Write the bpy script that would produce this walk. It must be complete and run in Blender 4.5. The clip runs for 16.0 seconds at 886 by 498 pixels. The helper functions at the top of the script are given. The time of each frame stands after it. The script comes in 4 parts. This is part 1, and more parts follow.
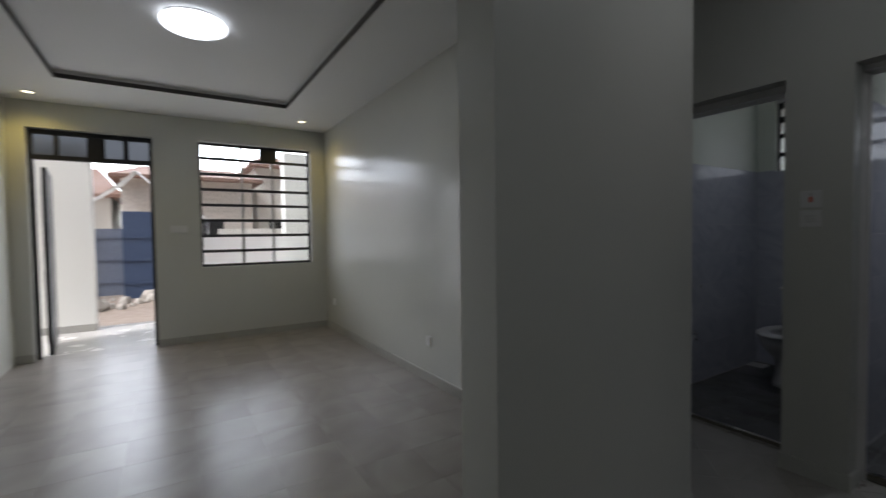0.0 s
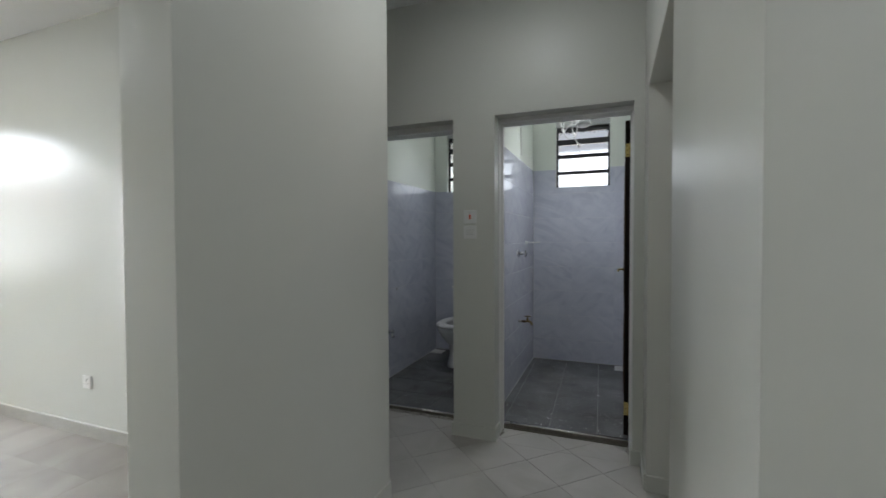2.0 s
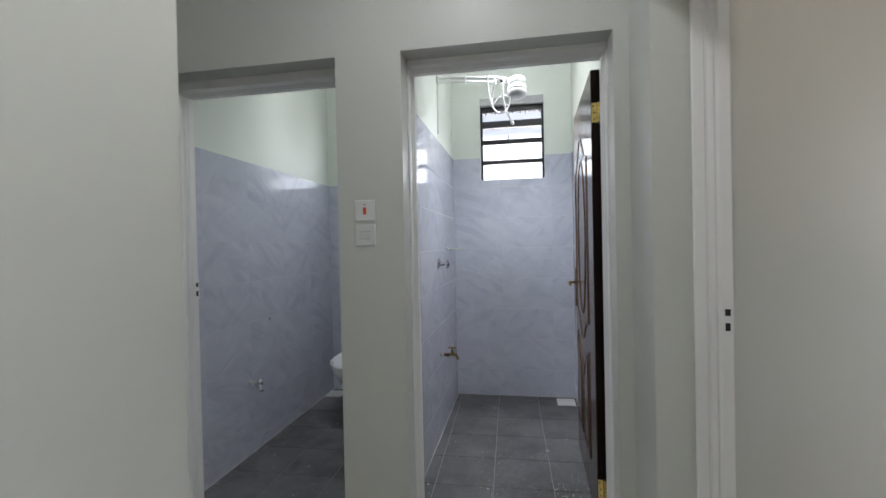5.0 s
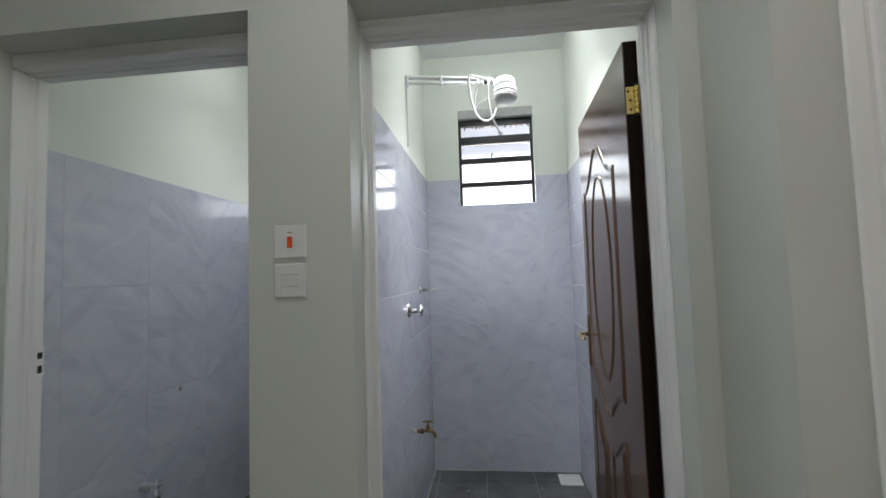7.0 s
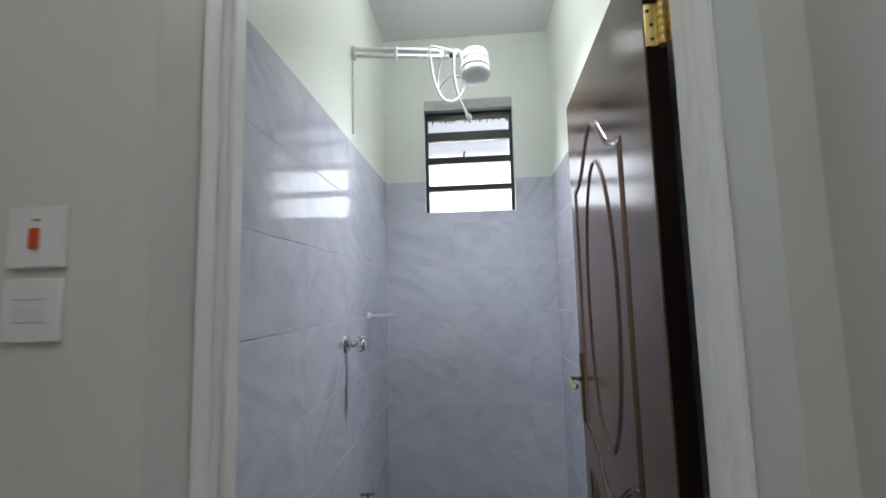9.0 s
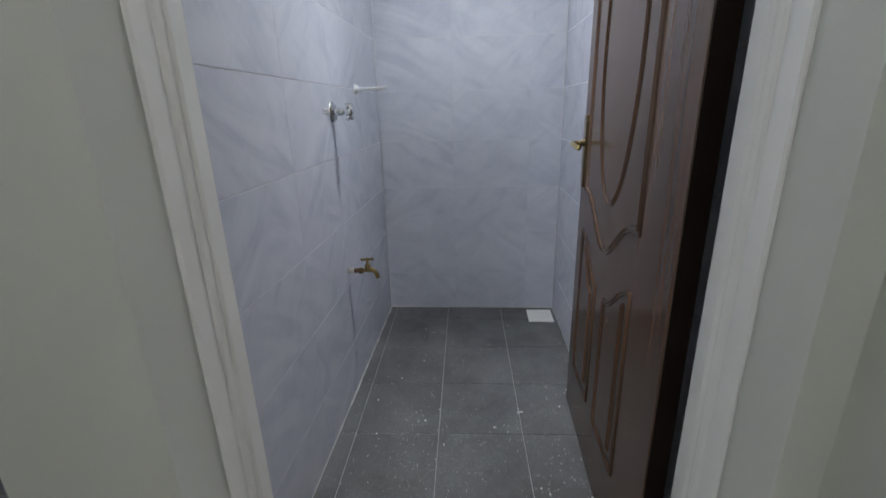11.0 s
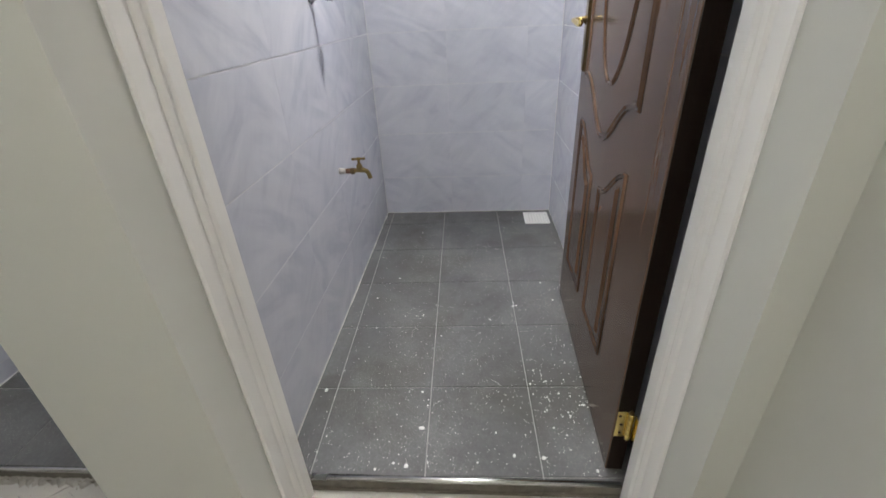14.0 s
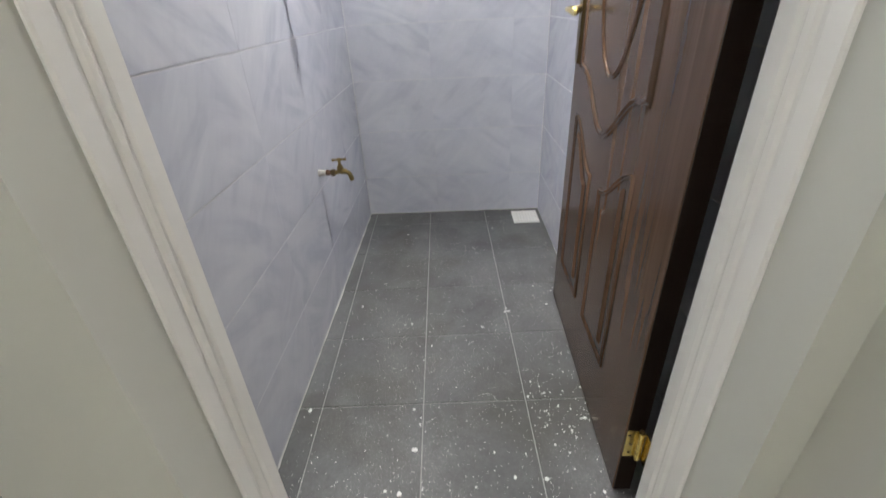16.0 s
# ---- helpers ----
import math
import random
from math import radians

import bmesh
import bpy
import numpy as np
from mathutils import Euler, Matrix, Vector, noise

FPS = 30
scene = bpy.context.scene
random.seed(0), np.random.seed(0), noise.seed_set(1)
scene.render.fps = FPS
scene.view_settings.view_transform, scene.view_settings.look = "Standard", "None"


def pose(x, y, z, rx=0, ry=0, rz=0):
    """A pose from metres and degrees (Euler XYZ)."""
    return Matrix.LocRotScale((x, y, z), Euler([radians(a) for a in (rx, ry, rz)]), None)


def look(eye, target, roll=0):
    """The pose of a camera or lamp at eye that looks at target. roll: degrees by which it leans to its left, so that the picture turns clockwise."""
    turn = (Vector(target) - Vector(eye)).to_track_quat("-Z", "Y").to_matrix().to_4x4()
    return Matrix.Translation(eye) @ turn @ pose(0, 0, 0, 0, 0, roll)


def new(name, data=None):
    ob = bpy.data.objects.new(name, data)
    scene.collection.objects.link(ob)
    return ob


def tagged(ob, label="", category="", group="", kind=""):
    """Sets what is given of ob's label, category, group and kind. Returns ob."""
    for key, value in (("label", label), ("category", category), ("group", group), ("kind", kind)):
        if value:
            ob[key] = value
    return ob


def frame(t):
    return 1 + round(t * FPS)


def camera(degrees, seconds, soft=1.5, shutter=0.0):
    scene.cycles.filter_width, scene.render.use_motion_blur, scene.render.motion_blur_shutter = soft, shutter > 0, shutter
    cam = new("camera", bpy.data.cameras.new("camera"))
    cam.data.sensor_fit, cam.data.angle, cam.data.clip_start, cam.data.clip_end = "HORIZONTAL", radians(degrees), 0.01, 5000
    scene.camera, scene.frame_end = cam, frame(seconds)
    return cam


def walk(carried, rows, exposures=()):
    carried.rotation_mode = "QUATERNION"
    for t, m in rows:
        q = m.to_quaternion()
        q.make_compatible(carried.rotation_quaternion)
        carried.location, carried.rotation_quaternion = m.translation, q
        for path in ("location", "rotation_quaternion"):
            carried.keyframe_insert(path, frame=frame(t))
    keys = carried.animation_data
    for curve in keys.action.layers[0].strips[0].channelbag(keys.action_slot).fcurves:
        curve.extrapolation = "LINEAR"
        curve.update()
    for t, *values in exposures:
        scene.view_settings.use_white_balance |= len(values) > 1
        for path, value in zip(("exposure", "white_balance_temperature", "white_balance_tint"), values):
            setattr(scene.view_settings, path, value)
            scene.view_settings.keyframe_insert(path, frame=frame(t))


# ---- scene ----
cam = camera(90.9, 16.0, shutter=0.5)
PATH = [
    (0, (-0.106, 0.021, 1.273), (0.956, 1.714, 1.205), -0.8),
    (0.5, (-0.067, 0.045, 1.281), (1.293, 1.51, 1.222), -0.6),
    (1, (-0.049, 0.06, 1.283), (1.554, 1.256, 1.235), -0.1),
    (1.5, (-0.043, 0.064, 1.288), (1.719, 1.007, 1.225), 0.4),
    (2, (-0.029, 0.05, 1.285), (1.835, 0.775, 1.237), -0.2),
    (2.5, (0.021, 0.055, 1.278), (1.923, 0.674, 1.261), -0.7),
    (3, (0.185, 0.084, 1.268), (2.109, 0.627, 1.23), -0.8),
    (3.5, (0.342, 0.112, 1.271), (2.265, 0.662, 1.234), -0.5),
    (4, (0.544, 0.192, 1.276), (2.489, 0.657, 1.242), -0.6),
    (6.5, (1.492, 0.366, 1.31), (3.475, 0.621, 1.351), -1.6),
    (7, (1.605, 0.398, 1.326), (3.589, 0.617, 1.447), -1.8),
    (7.5, (1.731, 0.377, 1.325), (3.714, 0.584, 1.479), -2.2),
    (8, (1.898, 0.335, 1.328), (3.88, 0.553, 1.485), -1.9),
    (8.5, (2.014, 0.31, 1.339), (3.993, 0.523, 1.536), -2.0),
    (9, (2.132, 0.308, 1.334), (4.115, 0.465, 1.541), -1.4),
    (9.5, (2.261, 0.324, 1.322), (4.256, 0.462, 1.293), -1.6),
    (10, (2.273, 0.328, 1.248), (4.248, 0.456, 0.964), -1.8),
    (12.5, (2.122, 0.308, 1.124), (3.952, 0.502, 0.34), -1.6),
    (13, (2.149, 0.307, 1.117), (3.976, 0.497, 0.326), -1.9),
    (13.5, (2.181, 0.306, 1.103), (3.985, 0.474, 0.257), -2.2),
    (14, (2.216, 0.306, 1.084), (3.962, 0.452, 0.119), -3.0),
    (14.5, (2.245, 0.318, 1.059), (3.943, 0.45, 0.01), -2.7),
    (15, (2.285, 0.322, 1.056), (3.967, 0.448, -0.019), -3.1),
    (15.5, (2.32, 0.325, 1.045), (3.988, 0.414, -0.055), -3.1),
    (16, (2.311, 0.332, 1.07), (4.05, 0.4, 0.084), -3.0),
]
walk(cam, [(t, look(eye, target, roll)) for t, eye, target, roll in PATH],
     [(0, -0.70, 6100, 14), (0.5, -0.30, 6150, 12), (1.0, 0.22, 6250, 11), (1.5, 0.87, 6300, 10), (2.2, 1.22, 6200, 10), (3.0, 1.66, 6150, 12), (4.0, 2.0, 6150, 13), (6.5, 1.84, 6350, 11), (9.0, 1.75, 6250, 12), (10.2, 1.58, 6200, 11),
      (12.3, 2.82, 6450, 12), (14.5, 2.79, 6850, 13), (16, 2.82, 6850, 12)])

# ---- world, sun and exposure ----
FZ = -0.025          # corridor and living floor
WZ = 0.02           # wet-room floor
CZ = 2.87            # corridor and wet-room ceiling
LZ = 2.734            # living-room ceiling border

world = bpy.data.worlds.new("sky")
scene.world = world
world.use_nodes = True
wn = world.node_tree.nodes
sky = wn.new("ShaderNodeTexSky")
sky.sky_type, sky.sun_disc = "NISHITA", False
sky.sun_elevation, sky.sun_rotation = radians(52), radians(252)
sky.air_density, sky.dust_density, sky.ozone_density = 0.5, 10.0, 0.3
wn["Background"].inputs["Strength"].default_value = 0.15
haze = wn.new("ShaderNodeHueSaturation")
haze.inputs["Saturation"].default_value = 0.3
world.node_tree.links.new(sky.outputs["Color"], haze.inputs["Color"])
world.node_tree.links.new(haze.outputs["Color"], wn["Background"].inputs["Color"])

sun = new("sun", bpy.data.lights.new("sun", "SUN"))
sun.data.energy, sun.data.angle, sun.data.color = 5.0, radians(6), (1, 0.97, 0.92)
sun.matrix_world = look((-6, -2.0, 8), (0, 0, 0))


def area_lamp(name, m, sx, sy, watts, color):
    d = bpy.data.lights.new(name, "AREA")
    d.shape, d.size, d.size_y, d.energy, d.color = "RECTANGLE", sx, sy, watts, color
    ob = new(name, d)
    ob.matrix_world = m
    return ob


# daylight that enters by the real openings
area_lamp("daylight_shower_window", look((4.86, 0.34, 2.02), (3.0, 0.34, 1.9)), 0.50, 0.36, 0.60, (0.93, 0.97, 1.0))
area_lamp("daylight_toilet_window", look((4.86, 1.54, 2.02), (3.0, 1.54, 1.9)), 0.50, 0.36, 0.60, (0.93, 0.97, 1.0))
area_lamp("daylight_living_window", look((0.9165, 6.3465, 1.684), (0.9165, 3.2, 1.684)), 1.33, 1.50, 4.8, (0.93, 0.97, 1.0))
area_lamp("daylight_front_door", look((-0.76, 6.6, 1.1), (-0.4, 3.0, 0.6)), 0.95, 1.9, 12, (0.95, 0.98, 1.0))


def lamp_disc(name, x, y, z, r, watts, color):
    d = bpy.data.lights.new(name, "AREA")
    d.shape, d.size, d.energy, d.color = "DISK", r * 2, watts, color
    ob = new(name, d)
    ob.matrix_world = pose(x, y, z)
    return ob


lamp_disc("corridor_lamp_light", 1.68, 0.525, CZ - 0.085, 0.19, 1.3, (1.0, 1.0, 0.97))
# the toilet's pair belongs to an assumed lamp, added out of view
for name, lx, ly, watts in (("shower_lamp_light", 3.80, 0.29, 31), ("toilet_unseen_light", 3.75, 1.44, 8.8)):
    d = bpy.data.lights.new(name, "SPOT")
    d.energy, d.spot_size, d.spot_blend, d.color, d.shadow_soft_size = watts, radians(102), 1.0, (0.96, 0.985, 1.0), 0.10
    ob = new(name, d)
    ob.matrix_world = pose(lx, ly, CZ - 0.09)
    d = bpy.data.lights.new(name, "POINT")
    d.energy, d.color, d.shadow_soft_size = watts * 0.03, (0.96, 0.985, 1.0), 0.07
    ob = new(name, d)
    ob.matrix_world = pose(lx, ly, CZ - 0.16)
lamp_disc("living_lamp_light", 0.088, 3.575, LZ - 0.03, 0.2, 8.2, (0.95, 0.98, 1.0))
# unseen lamp behind the walk's start, added to light the facing walls
lamp_disc("dining_unseen_light", -0.35, -1.0, LZ - 0.085, 0.2, 4.6, (0.97, 0.99, 1.0))
for lx, ly in ((-1.24, 5.86), (1.37, 5.73)):
    d = bpy.data.lights.new("downlight_light", "SPOT")
    d.energy, d.spot_size, d.spot_blend, d.color, d.shadow_soft_size = 16, radians(150), 0.8, (1.0, 0.74, 0.16), 0.04
    ob = new("downlight_light", d)
    ob.matrix_world = pose(lx, ly, LZ - 0.02)

# fill lamp added to brighten the side room, at an assumed unseen window
area_lamp("side_room_fill", look((2.0, -2.40, 1.6), (2.0, 0.0, 1.2)), 1.1, 1.1, 2, (0.95, 0.98, 1.0))

# ---- materials ----
def material(name):
    m = bpy.data.materials.new(name)
    m.use_nodes = True
    n, l = m.node_tree.nodes, m.node_tree.links
    return m, n, l, n["Principled BSDF"]


def coords(n, l, scale=(1, 1, 1), by_object=False):
    tc, mp = n.new("ShaderNodeTexCoord"), n.new("ShaderNodeMapping")
    mp.inputs["Scale"].default_value = scale
    l.new(tc.outputs["Object"], mp.inputs["Vector"])
    if by_object:
        oi, mu = n.new("ShaderNodeObjectInfo"), n.new("ShaderNodeMath")
        mu.operation = "MULTIPLY"
        mu.inputs[1].default_value = 37.0
        l.new(oi.outputs["Random"], mu.inputs[0])
        l.new(mu.outputs[0], mp.inputs["Location"])
    return mp.outputs["Vector"]


def noise_tex(n, l, vec, scale, detail=4, rough=0.55, distort=0.0):
    t = n.new("ShaderNodeTexNoise")
    t.inputs["Scale"].default_value, t.inputs["Detail"].default_value = scale, detail
    t.inputs["Roughness"].default_value, t.inputs["Distortion"].default_value = rough, distort
    l.new(vec, t.inputs["Vector"])
    return t.outputs["Fac"]


def ramp(n, l, fac, stops):
    r = n.new("ShaderNodeValToRGB")
    e = r.color_ramp.elements
    while len(e) < len(stops):
        e.new(0.5)
    for k, (p, c) in zip(e, stops):
        k.position, k.color = p, (*c, 1)
    l.new(fac, r.inputs["Fac"])
    return r.outputs["Color"]


def mixed(n, l, fac, a, b, blend="MIX"):
    x = n.new("ShaderNodeMix")
    x.data_type, x.blend_type = "RGBA", blend
    for sock, v in ((x.inputs[0], fac), (x.inputs[6], a), (x.inputs[7], b)):
        if isinstance(v, (int, float)):
            sock.default_value = v
        elif isinstance(v, tuple):
            sock.default_value = (*v, 1)
        else:
            l.new(v, sock)
    return x.outputs[2]


def bump(n, l, b, height, strength, distance):
    k = n.new("ShaderNodeBump")
    k.inputs["Strength"].default_value, k.inputs["Distance"].default_value = strength, distance
    l.new(height, k.inputs["Height"])
    l.new(k.outputs["Normal"], b.inputs["Normal"])


def rough_var(n, l, b, fac, lo, hi):
    r = n.new("ShaderNodeMapRange")
    r.inputs["From Min"].default_value, r.inputs["From Max"].default_value = 0.3, 0.7
    r.inputs["To Min"].default_value, r.inputs["To Max"].default_value = lo, hi
    l.new(fac, r.inputs["Value"])
    l.new(r.outputs["Result"], b.inputs["Roughness"])


def paint(name, color, rough, wave=0.0009, dirt=0.05):
    """Roller-laid wall paint: soft unevenness, faint dirt."""
    m, n, l, b = material(name)
    v = coords(n, l)
    big = noise_tex(n, l, v, 0.9, 1)
    c = mixed(n, l, big, tuple(k * (1 - dirt) for k in color), color)
    l.new(c, b.inputs["Base Color"])
    b.inputs["Roughness"].default_value = rough
    bump(n, l, b, noise_tex(n, l, v, 7, 1), 0.25, wave * 5)
    return m


def plain(name, color, rough=0.5, metal=0.0, grain=60, amount=0.12, bumpy=0.0):
    m, n, l, b = material(name)
    v = coords(n, l)
    f = noise_tex(n, l, v, grain, 4)
    g = noise_tex(n, l, v, grain * 0.08, 3)
    c = ramp(n, l, f, [(0.3, tuple(k * (1 - amount) for k in color)), (0.7, color)])
    c = mixed(n, l, g, c, tuple(k * (1 - amount * 0.7) for k in color))
    l.new(c, b.inputs["Base Color"])
    b.inputs["Metallic"].default_value = metal
    rough_var(n, l, b, g, rough * 0.8, rough * 1.25)
    if bumpy:
        bump(n, l, b, f, 0.4, bumpy)
    return m


def marble_tile(name, base, vein, deep, rough):
    """Glazed wall tile with soft diagonal brushed veins, different on each tile."""
    m, n, l, b = material(name)
    v = coords(n, l, (1, 1, 1), True)
    warp = noise_tex(n, l, v, 2.2, 2)

    def strokes(turn, stretch, scale, distort):
        tc, rt, mp = n.new("ShaderNodeTexCoord"), n.new("ShaderNodeMapping"), n.new("ShaderNodeMapping")
        rt.inputs["Rotation"].default_value, mp.inputs["Scale"].default_value = (0, 0, radians(turn)), stretch
        oi, mu = n.new("ShaderNodeObjectInfo"), n.new("ShaderNodeMath")
        mu.operation, mu.inputs[1].default_value = "MULTIPLY", 53.0 + turn
        l.new(oi.outputs["Random"], mu.inputs[0])
        l.new(mu.outputs[0], mp.inputs["Location"])
        l.new(tc.outputs["Object"], rt.inputs["Vector"])
        l.new(rt.outputs["Vector"], mp.inputs["Vector"])
        return noise_tex(n, l, mp.outputs["Vector"], scale, 3, 0.5, distort)

    one = ramp(n, l, strokes(-38, (1.5, 5.0, 1.0), 1.25, 2.2), [(0.34, deep), (0.47, base), (0.55, base), (0.68, vein)])
    two = ramp(n, l, strokes(28, (1.4, 4.6, 1.0), 1.2, 2.6), [(0.36, deep), (0.5, base), (0.64, vein)])
    c = mixed(n, l, ramp(n, l, warp, [(0.4, (0, 0, 0)), (0.6, (1, 1, 1))]), one, two)
    fine = ramp(n, l, strokes(-60, (4.0, 30.0, 1.0), 2.0, 0.8), [(0.35, deep), (0.6, base)])
    c = mixed(n, l, 0.18, c, fine)
    l.new(c, b.inputs["Base Color"])
    b.inputs["Specular IOR Level"].default_value = 0.36
    rough_var(n, l, b, warp, rough * 0.85, rough * 1.25)
    bump(n, l, b, noise_tex(n, l, v, 5, 1), 0.06, 0.004)
    return m


def stone_tile(name, dark, light, rough, scale=3.0, cloud=0.5, bumpy=0.0012, fine=0.45, stain=None, dust=None):
    m, n, l, b = material(name)
    v = coords(n, l, (1, 1, 1), True)
    a, f = noise_tex(n, l, v, scale, 6 if fine > 0.1 else 2, 0.65 if fine > 0.1 else 0.4, 0.8), noise_tex(n, l, v, 90, 4, 0.7)
    c = ramp(n, l, a, [(0.5 - cloud * 0.4, dark), (0.5 + cloud * 0.4, light)])
    c = mixed(n, l, ramp(n, l, f, [(0.35, (fine, fine, fine)), (0.65, (0, 0, 0))]), c, tuple(k * 0.8 for k in dark))
    if stain:
        geo = n.new("ShaderNodeNewGeometry")
        s = noise_tex(n, l, geo.outputs["Position"], 2.6, 3, 0.6, 0.6)
        c = mixed(n, l, ramp(n, l, s, [(0.50, (0, 0, 0)), (0.66, (0.55, 0.55, 0.55))]), c, stain)
    if dust:
        where = n.new("ShaderNodeNewGeometry")
        speck = noise_tex(n, l, where.outputs["Position"], 330, 2, 0.5)
        patch = noise_tex(n, l, where.outputs["Position"], 3.1, 3, 0.6)
        both = mixed(n, l, 1.0, ramp(n, l, speck, [(0.60, (0, 0, 0)), (0.70, (0.75, 0.75, 0.75))]), ramp(n, l, patch, [(0.40, (0, 0, 0)), (0.62, (1, 1, 1))]), "MULTIPLY")
        c = mixed(n, l, both, c, dust)
        film_of = ramp(n, l, patch, [(0.46, (0, 0, 0)), (0.70, (0.14, 0.14, 0.14))])
        c = mixed(n, l, film_of, c, dust)
    l.new(c, b.inputs["Base Color"])
    vary = 0.18 if fine > 0.1 else 0.03
    rough_var(n, l, b, noise_tex(n, l, v, 5, 2), rough * (1 - vary), rough * (1 + vary))
    bump(n, l, b, f, 0.3, bumpy)
    return m


def wood(name, dark, light, rough, along=2):
    m, n, l, b = material(name)
    s = [26, 26, 26]
    s[along] = 1.1
    v = coords(n, l, tuple(s))
    g = noise_tex(n, l, v, 1.0, 6, 0.65, 0.7)
    s2 = [5, 5, 5]
    s2[along] = 0.4
    g2 = noise_tex(n, l, coords(n, l, tuple(s2)), 1.0, 3)
    c = mixed(n, l, 0.4, ramp(n, l, g, [(0.3, dark), (0.7, light)]), ramp(n, l, g2, [(0.3, dark), (0.7, light)]))
    l.new(c, b.inputs["Base Color"])
    rough_var(n, l, b, g2, rough * 0.8, rough * 1.3)
    bump(n, l, b, g, 0.12, 0.001)
    return m


def glass(name, color, rough, bumpy=0.0):
    m, n, l, b = material(name)
    b.inputs["Base Color"].default_value = (*color, 1)
    b.inputs["Transmission Weight"].default_value = 1.0
    b.inputs["Roughness"].default_value = rough
    b.inputs["IOR"].default_value = 1.45
    if bumpy:
        bump(n, l, b, noise_tex(n, l, coords(n, l), 70, 3), 0.6, bumpy)
    return m


def emitter(name, color, strength):
    m, n, l, b = material(name)
    b.inputs["Base Color"].default_value = (0.9, 0.9, 0.9, 1)
    b.inputs["Emission Color"].default_value = (*color, 1)
    b.inputs["Emission Strength"].default_value = strength
    return m


WALL = paint("wall_paint_greige", (0.60, 0.605, 0.56), 0.33)
WALL.node_tree.nodes["Principled BSDF"].inputs["Specular IOR Level"].default_value = 0.3
GLOSSWALL = paint("wall_paint_greige_gloss", (0.60, 0.605, 0.56), 0.21)
GLOSSWALL.node_tree.nodes["Principled BSDF"].inputs["Specular IOR Level"].default_value = 0.42
GREEN = paint("wall_paint_pale_green", (0.73, 0.765, 0.69), 0.5)
CEIL = paint("ceiling_paint_white", (0.80, 0.80, 0.79), 0.6)
FRAME = paint("door_frame_gloss_paint", (0.84, 0.83, 0.81), 0.34, 0.0004, 0.04)
SKIRT = stone_tile("skirting_tile", (0.36, 0.35, 0.32), (0.46, 0.45, 0.41), 0.35)
WTILE = marble_tile("grey_lilac_marble_tile", (0.555, 0.570, 0.64), (0.612, 0.622, 0.682), (0.476, 0.492, 0.575), 0.09)
FTILE = stone_tile("dark_slate_floor_tile", (0.088, 0.090, 0.093), (0.154, 0.157, 0.160), 0.58, stain=(0.058, 0.056, 0.046), dust=(0.30, 0.30, 0.295))
FTILE.node_tree.nodes["Principled BSDF"].inputs["Specular IOR Level"].default_value = 0.26
CTILE = stone_tile("pale_corridor_tile", (0.375, 0.362, 0.335), (0.435, 0.42, 0.39), 0.36, 2.2, 0.5, 0.00012, 0.06, stain=(0.34, 0.32, 0.285))
LTILE = stone_tile("beige_living_tile", (0.25, 0.226, 0.207), (0.335, 0.31, 0.287), 0.31, 2.4, 0.45, 0.00008, 0.04)
LTILE.node_tree.nodes["Principled BSDF"].inputs["Specular IOR Level"].default_value = 0.27
GROUT_W = plain("white_grout", (0.74, 0.74, 0.76), 0.8, 0, 80, 0.3)
GROUT_F = plain("pale_floor_grout", (0.42, 0.42, 0.41), 0.9, 0, 40, 0.45)
GROUT_C = plain("brown_corridor_grout", (0.39, 0.37, 0.335), 0.9, 0, 40, 0.4)
DOORWOOD = wood("dark_mahogany_door", (0.048, 0.025, 0.0135), (0.150, 0.086, 0.053), 0.17)
DOORWOOD.node_tree.nodes["Principled BSDF"].inputs["Specular IOR Level"].default_value = 0.48
# hinge edge, far darker and duller than the leaf
DOOREDGE = wood("near_black_door_edge", (0.006, 0.0035, 0.003), (0.018, 0.009, 0.006), 0.55)
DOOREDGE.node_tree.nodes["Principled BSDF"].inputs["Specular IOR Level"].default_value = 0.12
DIRTY = plain("dirty_mortar", (0.23, 0.21, 0.175), 0.95, 0, 40, 0.45, 0.003)
BAREPLASTER = plain("bare_grey_plaster", (0.50, 0.50, 0.49), 0.9, 0, 30, 0.25, 0.002)
MORTAR = plain("rough_pale_mortar", (0.46, 0.44, 0.40), 0.95, 0, 30, 0.4, 0.004)
PALEGREY = plain("pale_grey_print", (0.62, 0.62, 0.60), 0.5, 0, 30, 0.1)
DULLBRASS = plain("dull_brass", (0.30, 0.22, 0.09), 0.32, 1.0, 60, 0.45)
BRASS = plain("polished_brass", (0.86, 0.68, 0.26), 0.20, 1.0, 40, 0.25)
OLDBRASS = plain("antique_brass", (0.15, 0.105, 0.05), 0.35, 1.0, 60, 0.5)
CHROME = plain("chrome", (0.75, 0.76, 0.78), 0.10, 1.0, 40, 0.08)
STEEL = plain("aluminium_trim", (0.80, 0.80, 0.79), 0.24, 1.0, 90, 0.2)
BLACK = plain("black_steel_paint", (0.012, 0.012, 0.014), 0.4, 0, 50, 0.3)
WHITEP = plain("white_plastic", (0.72, 0.72, 0.705), 0.3, 0, 30, 0.06)
GREYP = plain("grey_plastic", (0.48, 0.48, 0.47), 0.4, 0, 30, 0.1)
REDP = plain("red_rocker", (0.62, 0.065, 0.012), 0.3, 0, 30, 0.1)
DARKP = plain("dark_hole", (0.02, 0.02, 0.02), 0.7, 0, 30, 0.2)
TAPE = plain("grubby_thread_tape", (0.56, 0.54, 0.50), 0.7, 0, 70, 0.35, 0.001)
RUST = plain("rusty_thread", (0.20, 0.11, 0.07), 0.8, 0.2, 120, 0.5, 0.001)
PORC = plain("white_porcelain", (0.80, 0.80, 0.79), 0.12, 0, 20, 0.04)
